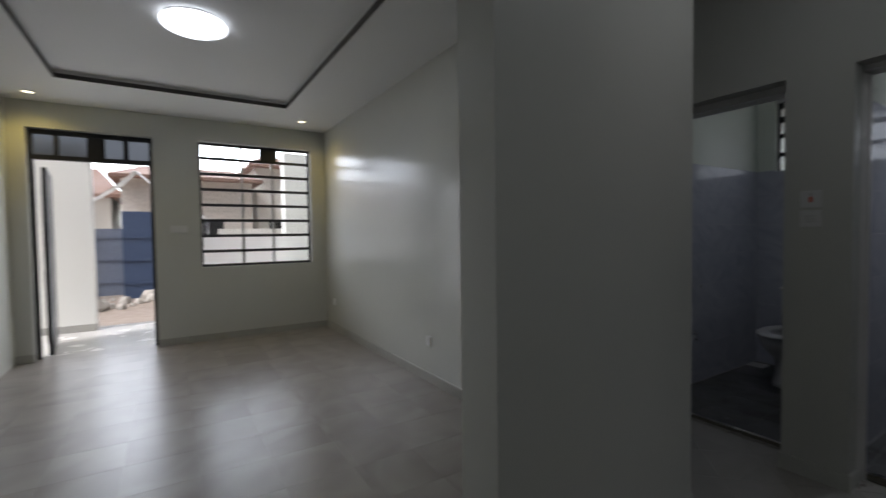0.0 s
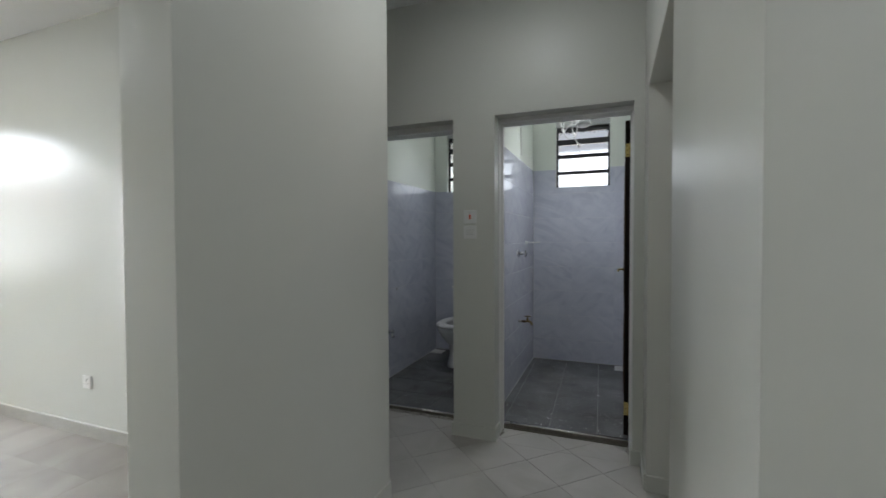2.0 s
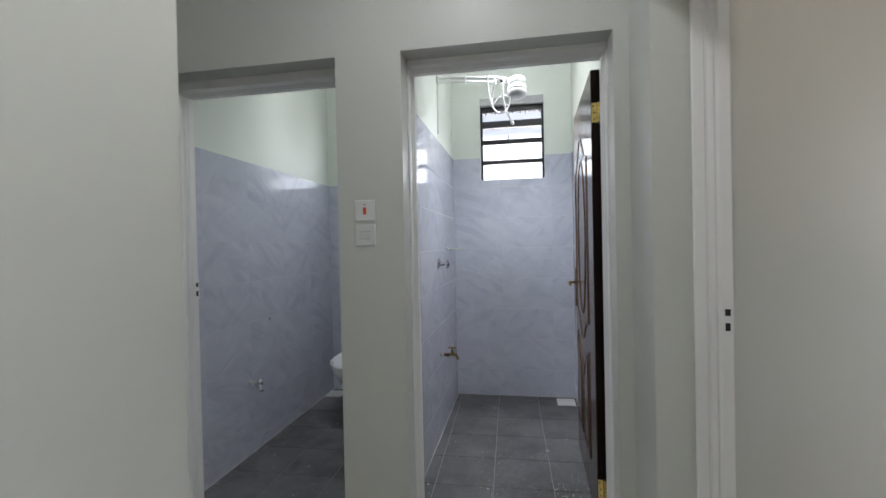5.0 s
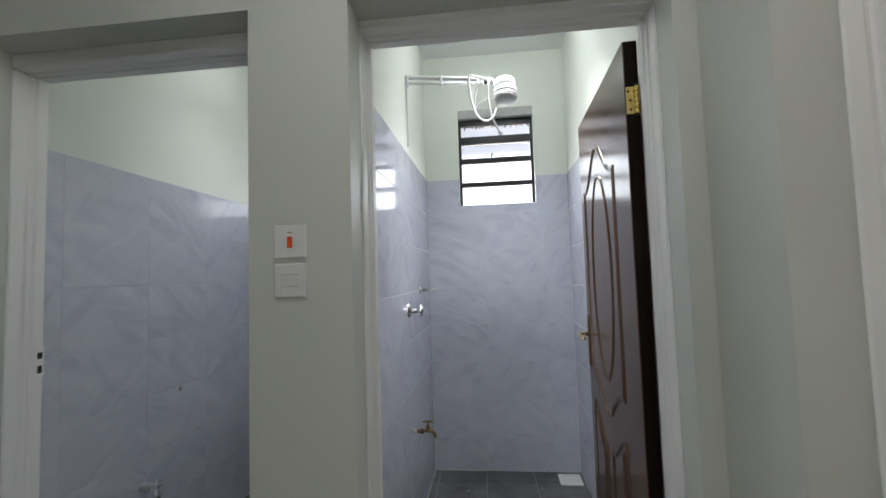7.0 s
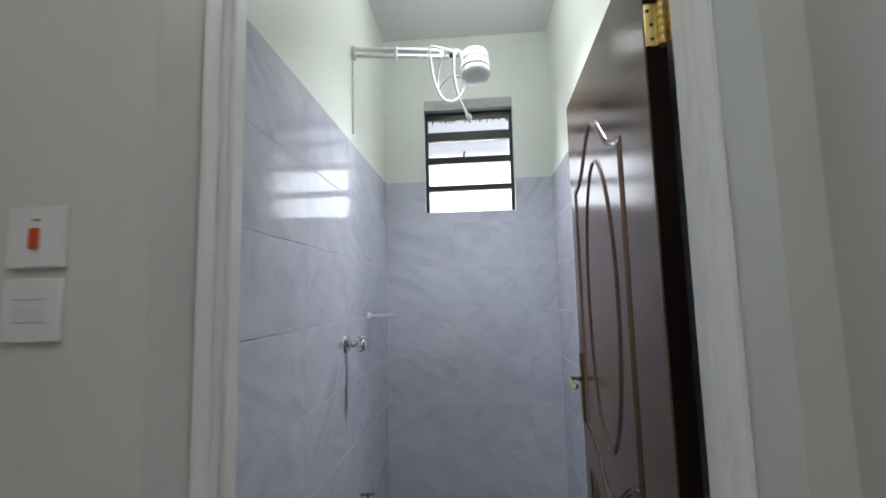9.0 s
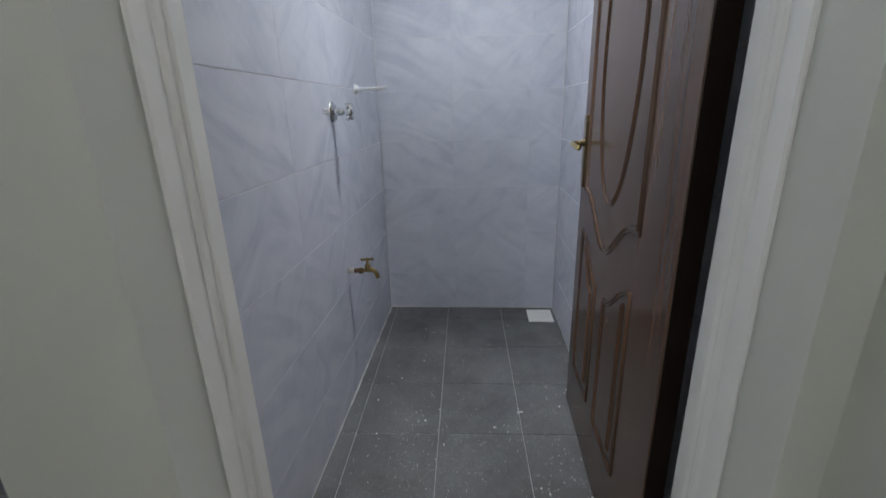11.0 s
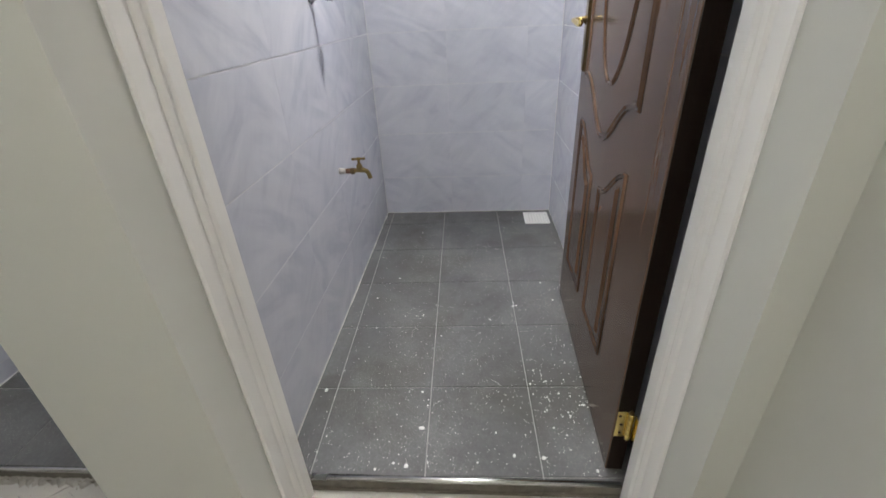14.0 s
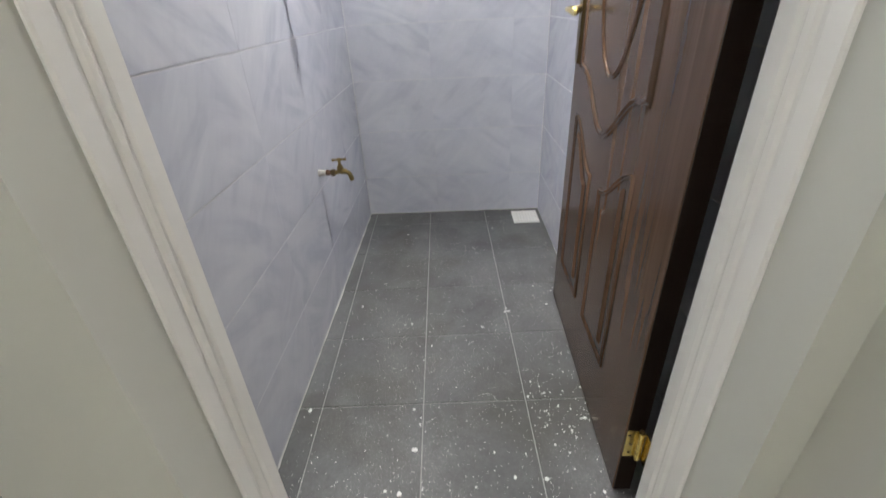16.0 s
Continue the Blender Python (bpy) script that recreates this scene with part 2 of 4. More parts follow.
SPLASH = plain("dried_white_paint", (0.72, 0.72, 0.70), 0.6, 0, 50, 0.15)
OBSCURE = glass("obscure_glass", (0.95, 0.97, 0.98), 0.32, 0.002)
DARKGLASS = glass("dark_grey_glass", (0.035, 0.037, 0.04), 0.4, 0.002)
CLEAR = glass("clear_glass", (0.97, 0.98, 0.98), 0.0)
LAMPGLOW = emitter("lit_lamp_diffuser", (0.95, 0.98, 1.0), 4.0)
SPOTGLOW = emitter("lit_downlight", (1.0, 0.86, 0.55), 6.0)
TRAY = plain("dark_tray_edge", (0.075, 0.068, 0.064), 0.5, 0, 40, 0.2)
OUTWHITE = paint("outside_white_render", (0.78, 0.77, 0.72), 0.8)
BLUE = plain("blue_gate_paint", (0.06, 0.095, 0.18), 0.45, 0, 25, 0.3)
GATEGREY = plain("grey_blue_gate_paint", (0.20, 0.235, 0.31), 0.5, 0, 25, 0.3)
EARTH = plain("bare_earth", (0.42, 0.34, 0.28), 0.95, 0, 6, 0.4, 0.02)
ROOF = plain("rusty_roof_sheet", (0.36, 0.23, 0.18), 0.7, 0, 8, 0.4)
BRICK = plain("brown_masonry", (0.80, 0.75, 0.68), 0.9, 0, 10, 0.4)
PORCH = stone_tile("pale_porch_tile", (0.58, 0.56, 0.52), (0.66, 0.64, 0.6), 0.25)
RUBBLE = plain("pale_rubble", (0.58, 0.54, 0.48), 0.9, 0, 12, 0.4)

# ---- mesh helpers ----
def mesh_of(bm, name, mat=None, smooth=False):
    me = bpy.data.meshes.new(name)
    bmesh.ops.recalc_face_normals(bm, faces=bm.faces)
    bm.to_mesh(me)
    bm.free()
    if mat:
        me.materials.append(mat)
    if smooth:
        for p in me.polygons:
            p.use_smooth = True
    return me


def part(name, bm, mat, parent=None, label="", smooth=False, m=None):
    ob = new(name, mesh_of(bm, name, mat, smooth))
    if parent:
        ob.parent = parent
    if m is not None:
        ob.matrix_basis = m
    if label:
        ob["label"] = label
    return ob


def thing(name, m, label, category, group="", kind=""):
    ob = new(name)
    ob.empty_display_size = 0.1
    ob.matrix_basis = m
    return tagged(ob, label, category, group, kind)


def structure(name, bm, mat, label, category, smooth=False):
    return tagged(part(name, bm, mat, None, "", smooth), label, category, "", "structure")


def box(bm, x0, x1, y0, y1, z0, z1, bev=0.0, seg=2):
    r = bmesh.ops.create_cube(bm, size=1)
    m = Matrix.LocRotScale(((x0 + x1) / 2, (y0 + y1) / 2, (z0 + z1) / 2), None, (x1 - x0, y1 - y0, z1 - z0))
    bmesh.ops.transform(bm, matrix=m, verts=r["verts"])
    if bev:
        es = list({e for v in r["verts"] for e in v.link_edges})
        bmesh.ops.bevel(bm, geom=es, offset=bev, segments=seg, affect="EDGES", profile=0.5)
    return bm


def boxes(*bs, bev=0.0):
    bm = bmesh.new()
    for b in bs:
        box(bm, *b, bev)
    return bm


def lathe(profile, seg=24, m=None, bm=None):
    """Profile of (radius, height) turned about z."""
    bm = bm or bmesh.new()
    rings, made = [], []
    for r, z in profile:
        if r < 1e-6:
            ring = [bm.verts.new((0, 0, z))]
        else:
            ring = [bm.verts.new((r * math.cos(2 * math.pi * k / seg), r * math.sin(2 * math.pi * k / seg), z)) for k in range(seg)]
        rings.append(ring)
        made += ring
    for a, b in zip(rings, rings[1:]):
        for k in range(seg):
            q = [a[k % len(a)], a[(k + 1) % len(a)], b[(k + 1) % len(b)], b[k % len(b)]]
            q = list(dict.fromkeys(q))
            if len(q) > 2:
                bm.faces.new(q)
    if m is not None:
        bmesh.ops.transform(bm, matrix=m, verts=made)
    return bm


def tube(points, r, seg=10, closed=False, bm=None):
    """A round tube along a line of points; r may be one radius or one for each point."""
    bm = bm or bmesh.new()
    pts = [Vector(p) for p in points]
    n = len(pts)
    rings, up = [], None
    for i, p in enumerate(pts):
        a, b = pts[(i - 1) % n if closed else max(i - 1, 0)], pts[(i + 1) % n if closed else min(i + 1, n - 1)]
        d = (b - a).normalized()
        if up is None:
            up = d.orthogonal().normalized()
        up = (up - d * up.dot(d)).normalized()
        side = d.cross(up)
        rad = r[i] if isinstance(r, (list, tuple)) else r
        rings.append([bm.verts.new(p + (up * math.cos(2 * math.pi * k / seg) + side * math.sin(2 * math.pi * k / seg)) * rad) for k in range(seg)])
    for i in range(n if closed else n - 1):
        a, b = rings[i], rings[(i + 1) % n]
        for k in range(seg):
            bm.faces.new((a[k], a[(k + 1) % seg], b[(k + 1) % seg], b[k]))
    if not closed:
        bm.faces.new(rings[0][::-1])
        bm.faces.new(rings[-1])
    return bm


def spline(points, steps=8):
    """Catmull-Rom points through the given ones."""
    p = [Vector(q) for q in points]
    p = [p[0] * 2 - p[1]] + p + [p[-1] * 2 - p[-2]]
    out = []
    for i in range(1, len(p) - 2):
        for k in range(steps):
            t = k / steps
            out.append(0.5 * (2 * p[i] + (p[i + 1] - p[i - 1]) * t + (2 * p[i - 1] - 5 * p[i] + 4 * p[i + 1] - p[i + 2]) * t * t
                              + (3 * p[i] - p[i - 1] - 3 * p[i + 1] + p[i + 2]) * t ** 3))
    return out + [p[-2]]


def wall_mesh(axis, u0, u1, w0, w1, z0, z1, holes=()):
    """A wall along axis ('x' or 'y') from u0 to u1, between w0 and w1 across, with rectangular holes (u0, u1, z0, z1) through it."""
    us = sorted({u0, u1, *[h[0] for h in holes], *[h[1] for h in holes]})
    zs = sorted({z0, z1, *[h[2] for h in holes], *[h[3] for h in holes]})
    us, zs = [u for u in us if u0 <= u <= u1], [z for z in zs if z0 <= z <= z1]

    def solid(i, j):
        if not (0 <= i < len(us) - 1 and 0 <= j < len(zs) - 1):
            return False
        u, z = (us[i] + us[i + 1]) / 2, (zs[j] + zs[j + 1]) / 2
        return not any(h[0] < u < h[1] and h[2] < z < h[3] for h in holes)

    bm, cache = bmesh.new(), {}

    def vert(u, w, z):
        key = (u, w, z)
        if key not in cache:
            cache[key] = bm.verts.new((u, w, z) if axis == "x" else (w, u, z))
        return cache[key]

    for i in range(len(us) - 1):
        for j in range(len(zs) - 1):
            if not solid(i, j):
                continue
            a, b, c, d = us[i], us[i + 1], zs[j], zs[j + 1]
            for w in (w0, w1):
                bm.faces.new([vert(a, w, c), vert(b, w, c), vert(b, w, d), vert(a, w, d)])
            for di, dj, q in ((-1, 0, ((a, c), (a, d))), (1, 0, ((b, c), (b, d))), (0, -1, ((a, c), (b, c))), (0, 1, ((a, d), (b, d)))):
                if not solid(i + di, j + dj):
                    (p, r), (s, t) = q
                    bm.faces.new([vert(p, w0, r), vert(s, w0, t), vert(s, w1, t), vert(p, w1, r)])
    # soft plaster arrises
    es = [e for e in bm.edges if len(e.link_faces) == 2 and e.calc_face_angle() > 1]
    bmesh.ops.recalc_face_normals(bm, faces=bm.faces)
    bmesh.ops.bevel(bm, geom=es, offset=0.004, segments=2, affect="EDGES", profile=0.5)
    return bm

# ---- large structure ----
D2 = (-0.062, 0.753)      # shower opening in the door wall
D1 = (1.034, 1.882)       # toilet opening
HEAD = 2.066             # masonry head of the inner doors
structure("wall_east", wall_mesh("y", -0.36, 2.10, 2.69, 2.905, FZ - 0.1, CZ + 0.1, [(*D2, FZ - 0.2, HEAD), (*D1, FZ - 0.2, HEAD)]), WALL,
          "satin greige painted wall with two doorways", "wall")
structure("wall_south", wall_mesh("x", 0.60, 2.69, -0.36, -0.118, FZ - 0.1, CZ + 0.1, [(1.47, 2.43, FZ - 0.2, HEAD)]), WALL,
          "satin greige corridor wall with an open doorway", "wall")
structure("wall_corridor_stub", wall_mesh("x", 0.768, 1.91, 1.10, 1.30, FZ - 0.1, CZ + 0.1), WALL,
          "satin greige wall between corridor and living room", "wall")
structure("wall_living_east", wall_mesh("y", 1.30, 6.21, 1.80, 1.91, FZ - 0.1, CZ + 0.1), GLOSSWALL,
          "glossy greige living room wall reflecting the window", "wall")
structure("wall_passage_north", wall_mesh("x", 1.91, 2.69, 1.893, 2.06, FZ - 0.1, CZ + 0.1, [(1.96, 2.672, FZ - 0.2, HEAD)]), WALL,
          "greige wall with a deep doorway", "wall")
LD = (-1.350, -0.246)
LW = (0.230, 1.603)
structure("wall_living_north", wall_mesh("x", -1.70, 2.10, 6.21, 6.43, FZ - 0.1, CZ + 0.1, [(*LD, FZ - 0.2, 2.460), (*LW, 0.90, 2.468)]), WALL,
          "greige front wall with steel door and window openings", "wall")
structure("wall_living_west", wall_mesh("y", -3.2, 6.21, -1.70, -1.50, FZ - 0.1, CZ + 0.1), WALL, "plain greige living room wall", "wall")
structure("wall_dining_south", wall_mesh("x", -1.50, 0.60, -3.2, -3.0, FZ - 0.1, CZ + 0.1), WALL, "plain greige wall at the room's end", "wall")
structure("wall_dining_east", wall_mesh("y", -3.0, -0.36, 0.60, 0.78, FZ - 0.1, CZ + 0.1), WALL, "plain greige wall beside the corridor mouth", "wall")
# wet rooms
SW = (0.080, 0.600)
TW = (1.285, 1.800)
structure("wall_wet_east", wall_mesh("y", -0.36, 2.10, 4.612, 4.85, FZ - 0.1, CZ + 0.1, [(*SW, 1.80, 2.48), (*TW, 1.80, 2.48)]), GREEN,
          "pale green painted outer wall with two small windows", "wall")
structure("wall_wet_partition", wall_mesh("x", 2.905, 4.612, 0.836, 0.945, FZ - 0.1, CZ + 0.1), GREEN, "pale green partition above grey wall tiles", "wall")
structure("wall_shower_south", wall_mesh("x", 2.905, 4.612, -0.36, -0.138, FZ - 0.1, CZ + 0.1), GREEN, "pale green shower wall above grey tiles", "wall")
structure("wall_toilet_north", wall_mesh("x", 2.905, 4.612, 1.948, 2.10, FZ - 0.1, CZ + 0.1), GREEN, "pale green toilet wall above grey tiles", "wall")
# room beyond the corridor doorway and bedroom beyond the passage
structure("wall_side_room_east", wall_mesh("y", -2.6, -0.36, 3.14, 3.3, FZ - 0.1, CZ + 0.1), WALL, "greige wall of the side room", "wall")
# out of view; its opening is assumed, made for the added fill lamp
structure("wall_side_room_south", wall_mesh("x", 0.78, 3.14, -2.6, -2.45, FZ - 0.1, CZ + 0.1, [(1.4, 2.6, 1.0, 2.2)]), WALL, "greige wall of the side room", "wall")
structure("wall_bedroom_north", wall_mesh("x", 1.90, 4.85, 4.4, 4.55, FZ - 0.1, CZ + 0.1), WALL, "greige bedroom wall", "wall")
structure("wall_bedroom_east", wall_mesh("y", 2.10, 4.4, 4.6, 4.85, FZ - 0.1, CZ + 0.1), WALL, "greige bedroom wall", "wall")

structure("floor_slab", boxes((-1.7, 4.85, -3.2, 6.42, FZ - 0.2, FZ - 0.0028)), GROUT_C, "tile bed with brownish grout joints", "floor")
structure("floor_wet_bed", boxes((2.918, 4.612, -0.138, 0.836, FZ - 0.009, WZ - 0.0025), (2.918, 4.612, 0.945, 1.948, FZ - 0.009, WZ - 0.0025)), GROUT_F,
          "wet room floor bed with pale grout", "floor")
structure("ceiling", boxes((0.60, 4.85, -3.2, 1.30, CZ, CZ + 0.08), (1.91, 4.85, 1.30, 4.55, CZ, CZ + 0.08)), CEIL, "plain white painted ceiling board", "ceiling")
# living ceiling: border with a shallow dark-edged tray
TR = (-0.94, 1.068, 1.90, 5.22)
bm = boxes((-1.5, 1.8, TR[3], 6.21, LZ, CZ + 0.07), (-1.5, TR[0], -3.0, TR[3], LZ, CZ + 0.07), (TR[1], 1.8, 1.30, TR[3], LZ, CZ + 0.07),
           (TR[0], 0.60, -3.0, TR[2], LZ, CZ + 0.07), (0.60, TR[1], 1.30, TR[2], LZ, CZ + 0.07), (0.60, 0.768, -0.118, 1.30, LZ, CZ - 0.001),
           (TR[0] + 0.001, TR[1] - 0.001, TR[2] + 0.001, TR[3] - 0.001, LZ + 0.06, CZ + 0.06))
structure("ceiling_living", bm, CEIL, "white gypsum ceiling with a raised tray", "ceiling")
# thin dark strip along the tray's edge
W0, W1, Z0, Z1 = 0.006, 0.008, LZ - 0.005, LZ + 0.034
bm = boxes((TR[0] - W0, TR[0] + W1, TR[2] - W0, TR[3] + W0, Z0, Z1), (TR[1] - W1, TR[1] + W0, TR[2] - W0, TR[3] + W0, Z0, Z1),
           (TR[0] + W1, TR[1] - W1, TR[3] - W1, TR[3] + W0, Z0, Z1), (TR[0] + W1, TR[1] - W1, TR[2] - W0, TR[2] + W1, Z0, Z1))
structure("trim_ceiling_tray", bm, TRAY, "thin dark strip round the ceiling tray", "trim")

# skirtings
def skirting(name, runs, label="painted skirting tiles with rough mortar top", mat=None):
    bm = bmesh.new()
    for x0, x1, y0, y1 in runs:
        box(bm, x0, x1, y0, y1, FZ - 0.009, FZ + 0.085, 0.003, 1)
    structure(name, bm, mat or SKIRT, label, "skirting")


skirting("baseboard_corridor", [(2.678, 2.69, 0.741, 1.046), (2.678, 2.69, -0.106, -0.050), (2.69, 2.79, 0.741, 0.753), (2.69, 2.79, 1.034, 1.046), (2.69, 2.79, 1.870, 1.882),
                                (2.69, 2.79, -0.062, -0.050), (2.43, 2.69, -0.118, -0.106), (0.60, 1.47, -0.118, -0.106), (0.780, 1.91, 1.088, 1.10), (1.91, 1.922, 1.10, 1.893),
                                (2.418, 2.43, -0.25, -0.118), (3.128, 3.14, -2.4, -0.37)], mat=WALL)
skirting("baseboard_living", [(1.788, 1.80, 1.312, 6.198), (-0.246, 1.788, 6.198, 6.21), (-1.5, -1.350, 6.198, 6.21), (0.756, 0.768, 1.088, 1.30), (0.768, 1.788, 1.30, 1.312)],
         "grey-brown tile skirting")

# thresholds
def threshold(y0, y1, name):
    bm = boxes((2.908, 2.918, y0, y1, FZ - 0.009, WZ - 0.012))
    o = structure(name, bm, DIRTY, "bright aluminium edge trim on the threshold", "trim")
    bm = tube([(2.914, y0 + 0.004, WZ - 0.008), (2.914, y1 - 0.004, WZ - 0.008)], 0.008, 10)
    part("trim_nosing", bm, STEEL, o, "", True)
    part("mortar_line", boxes((2.901, 2.9075, y0, y1, FZ - 0.009, FZ + 0.008)), DIRTY, o)


threshold(D2[0] + 0.005, D2[1] - 0.005, "trim_threshold_shower")
threshold(D1[0] + 0.005, D1[1] - 0.005, "trim_threshold_toilet")

# ---- door frames ----
FRAME_STEPS = [(0.0, 0.0), (0.0, 0.003), (0.004, 0.006), (0.034, 0.0065), (0.038, 0.004), (0.045, 0.004), (0.050, 0.0085), (0.058, 0.0105), (0.063, 0.008), (0.067, 0.008), (0.073, 0.0125), (0.104, 0.0135), (0.106, 0.0115), (0.106, 0.0)]


def extrude_profile(pts, a, b):
    """Closed profile of 3D points at one end, carried by the vector from a to b."""
    bm = bmesh.new()
    d = Vector(b) - Vector(a)
    p = [bm.verts.new(Vector(q)) for q in pts]
    q = [bm.verts.new(Vector(v) + d) for v in pts]
    k = len(p)
    for i in range(k):
        bm.faces.new((p[i], p[(i + 1) % k], q[(i + 1) % k], q[i]))
    bm.faces.new(p[::-1])
    bm.faces.new(q)
    return bm


def door_frame(name, y0, y1, x0, label, drop=0.017):
    f = thing(name, pose(x0, (y0 + y1) / 2, FZ), label, "door frame", kind="structure")
    w, h = (y1 - y0) / 2, HEAD - FZ
    part("jamb", extrude_profile([(x, w - s, 0.0) for x, s in FRAME_STEPS], (0, 0, 0), (0, 0, h - drop - 0.0138)), FRAME, f)
    part("jamb", extrude_profile([(x, -w + s, 0.0) for x, s in FRAME_STEPS], (0, 0, 0), (0, 0, h - drop - 0.0138)), FRAME, f)
    part("head", extrude_profile([(x, -w + 0.0005, h - (s + drop if s else 0.0)) for x, s in FRAME_STEPS], (0, 0, 0), (0, 2 * w - 0.001, 0)), FRAME, f)
    return f


frame_shower = door_frame("door_frame_shower", *D2, 2.790, "white gloss moulded timber door frame")
frame_toilet = door_frame("door_frame_toilet", *D1, 2.790, "white gloss moulded timber door frame", 0.034)


def strike_plate(parent, m):
    p = part("strike_plate", boxes((-0.014, 0.014, 0, 0.002, -0.05, 0.05), bev=0.0008), FRAME, parent, "painted-over steel lock strike", m=m)
    part("latch_hole", boxes((-0.008, 0.008, 0.0022, 0.003, 0.012, 0.032)), DARKP, p)
    part("bolt_hole", boxes((-0.007, 0.007, 0.0022, 0.003, -0.034, -0.010)), DARKP, p)
    part("latch_lip", boxes((0.010, 0.026, 0.0, 0.006, 0.014, 0.030), bev=0.002), FRAME, p)


strike_plate(frame_toilet, pose(0.093, (D1[1] - D1[0]) / 2 - 0.0137, 1.11, 0, 0, 180))
# frames in the corridor doorway and the passage doorway
f = thing("door_frame_side_room", pose(1.95, -0.339, FZ), "white gloss moulded timber door frame with strike", "door frame", kind="structure")
h = HEAD - FZ
part("jamb", extrude_profile([(0.48 - s, 0.106 - x, 0) for x, s in FRAME_STEPS], (0, 0, 0), (0, 0, h - 0.0308)), FRAME, f)
part("jamb", extrude_profile([(-0.48 + s, 0.106 - x, 0) for x, s in FRAME_STEPS], (0, 0, 0), (0, 0, h - 0.0308)), FRAME, f)
part("head", extrude_profile([(-0.4795, 0.106 - x, h - (s + 0.017 if s else 0.0)) for x, s in FRAME_STEPS], (0, 0, 0), (0.959, 0, 0)), FRAME, f)
strike_plate(f, pose(0.4663, 0.018, 1.06, 0, 0, 90))
f = thing("door_frame_bedroom", pose(2.316, 1.94, FZ), "white gloss moulded timber door frame", "door frame", kind="structure")
w = (2.672 - 1.96) / 2
part("jamb", extrude_profile([(w - s, x, 0) for x, s in FRAME_STEPS], (0, 0, 0), (0, 0, h - 0.0308)), FRAME, f)
part("jamb", extrude_profile([(-w + s, x, 0) for x, s in FRAME_STEPS], (0, 0, 0), (0, 0, h - 0.0308)), FRAME, f)
part("head", extrude_profile([(-w + 0.0005, x, h - (s + 0.017 if s else 0.0)) for x, s in FRAME_STEPS], (0, 0, 0), (2 * w - 0.001, 0, 0)), FRAME, f)

# ---- shower door leaf ----
def bead(path, closed, w=0.0072, hgt=0.0046):
    """A moulded double bead along a line in the plane y = 0, standing proud towards +y."""
    prof = [(-w, -0.001), (-w * 0.85, hgt * 0.75), (-w * 0.45, hgt), (-w * 0.1, hgt * 0.25), (w * 0.2, hgt * 0.2), (w * 0.5, hgt * 0.8), (w * 0.8, hgt * 0.6), (w, -0.001)]
    bm = bmesh.new()
    p = [Vector((q[0], 0, q[1])) for q in path]
    n = len(p)
    rows = []
    for i in range(n):
        a, b = p[(i - 1) % n] if closed or i else p[i], p[(i + 1) % n] if closed or i < n - 1 else p[i]
        d1, d2 = (p[i] - a), (b - p[i])
        d1 = d1.normalized() if d1.length > 1e-6 else d2.normalized()
        d2 = d2.normalized() if d2.length > 1e-6 else d1
        t = (d1 + d2).normalized()
        side = Vector((t.z, 0, -t.x))
        k = 1 / max(0.5, t.dot(d1))
        rows.append([bm.verts.new(p[i] + side * (o * k) + Vector((0, e, 0))) for o, e in prof])
    for i in range(n if closed else n - 1):
        a, b = rows[i], rows[(i + 1) % n]
        for j in range(len(prof) - 1):
            bm.faces.new((a[j], a[j + 1], b[j + 1], b[j]))
    return bm


def ogee(u0, u1, z_edge, z_mid, n=24):
    return [(u0 + (u1 - u0) * k / n, z_edge + (z_mid - z_edge) * (0.5 - 0.5 * math.cos(2 * math.pi * k / n)) ** 1.35) for k in range(n + 1)]


LEAF_W, LEAF_H = 0.742, 1.986
door = thing("shower_door", pose(2.945, -0.020, WZ + 0.012, 0, 0, -1.6) @ Matrix.Diagonal((1.078, 1, 1, 1)), "open dark mahogany moulded panel door with brass hinges", "door")
part("leaf", boxes((0, LEAF_W, -0.042, 0, 0, LEAF_H), bev=0.002), DOORWOOD, door)
part("hinge_edge", boxes((-0.0025, 0.0, -0.040, -0.002, 0.004, LEAF_H - 0.004)), DOOREDGE, door, "near-black strip along the hinge edge")
U0, U1 = 0.178, 0.665
top = ogee(U0, U1, 1.645, 1.79)
bot = ogee(U0, U1, 0.86, 0.735)[::-1]
part("upper_panel_moulding", bead(top[::-1] + bot[::-1], True, 0.0095, 0.0052), DOORWOOD, door, "", True)
part("oval_moulding", bead([(0.408 + 0.148 * math.cos(2 * math.pi * k / 64), 1.27 + 0.40 * math.sin(2 * math.pi * k / 64)) for k in range(64)], True, 0.006), DOORWOOD, door, "", True)
for a, b, ea, eb in ((0.188, 0.374, 0.71, 0.605), (0.468, 0.657, 0.605, 0.72)):
    arc = [(a + (b - a) * k / 16, ea + (eb - ea) * (0.5 - 0.5 * math.cos(math.pi * k / 16))) for k in range(17)]
    part("lower_panel_moulding", bead(arc + [(b, 0.21), (a, 0.21)], True), DOORWOOD, door, "", True)
    fa, fb = a + 0.03, b - 0.03
    bm = bmesh.new()
    arc2 = [(fa + (fb - fa) * k / 12, (ea + (eb - ea) * (0.5 - 0.5 * math.cos(math.pi * k / 12))) - 0.035) for k in range(13)] + [(fb, 0.245), (fa, 0.245)]
    lo = [bm.verts.new((u, 0.0004, z)) for u, z in arc2]
    cu, cz = (a + b) / 2, 0.42
    hi = [bm.verts.new((cu + (u - cu) * 0.84, 0.0065, cz + (z - cz) * 0.95)) for u, z in arc2]
    for k in range(len(lo)):
        bm.faces.new((lo[k], lo[(k + 1) % len(lo)], hi[(k + 1) % len(lo)], hi[k]))
    bm.faces.new(hi)
    part("raised_field", bm, DOORWOOD, door)
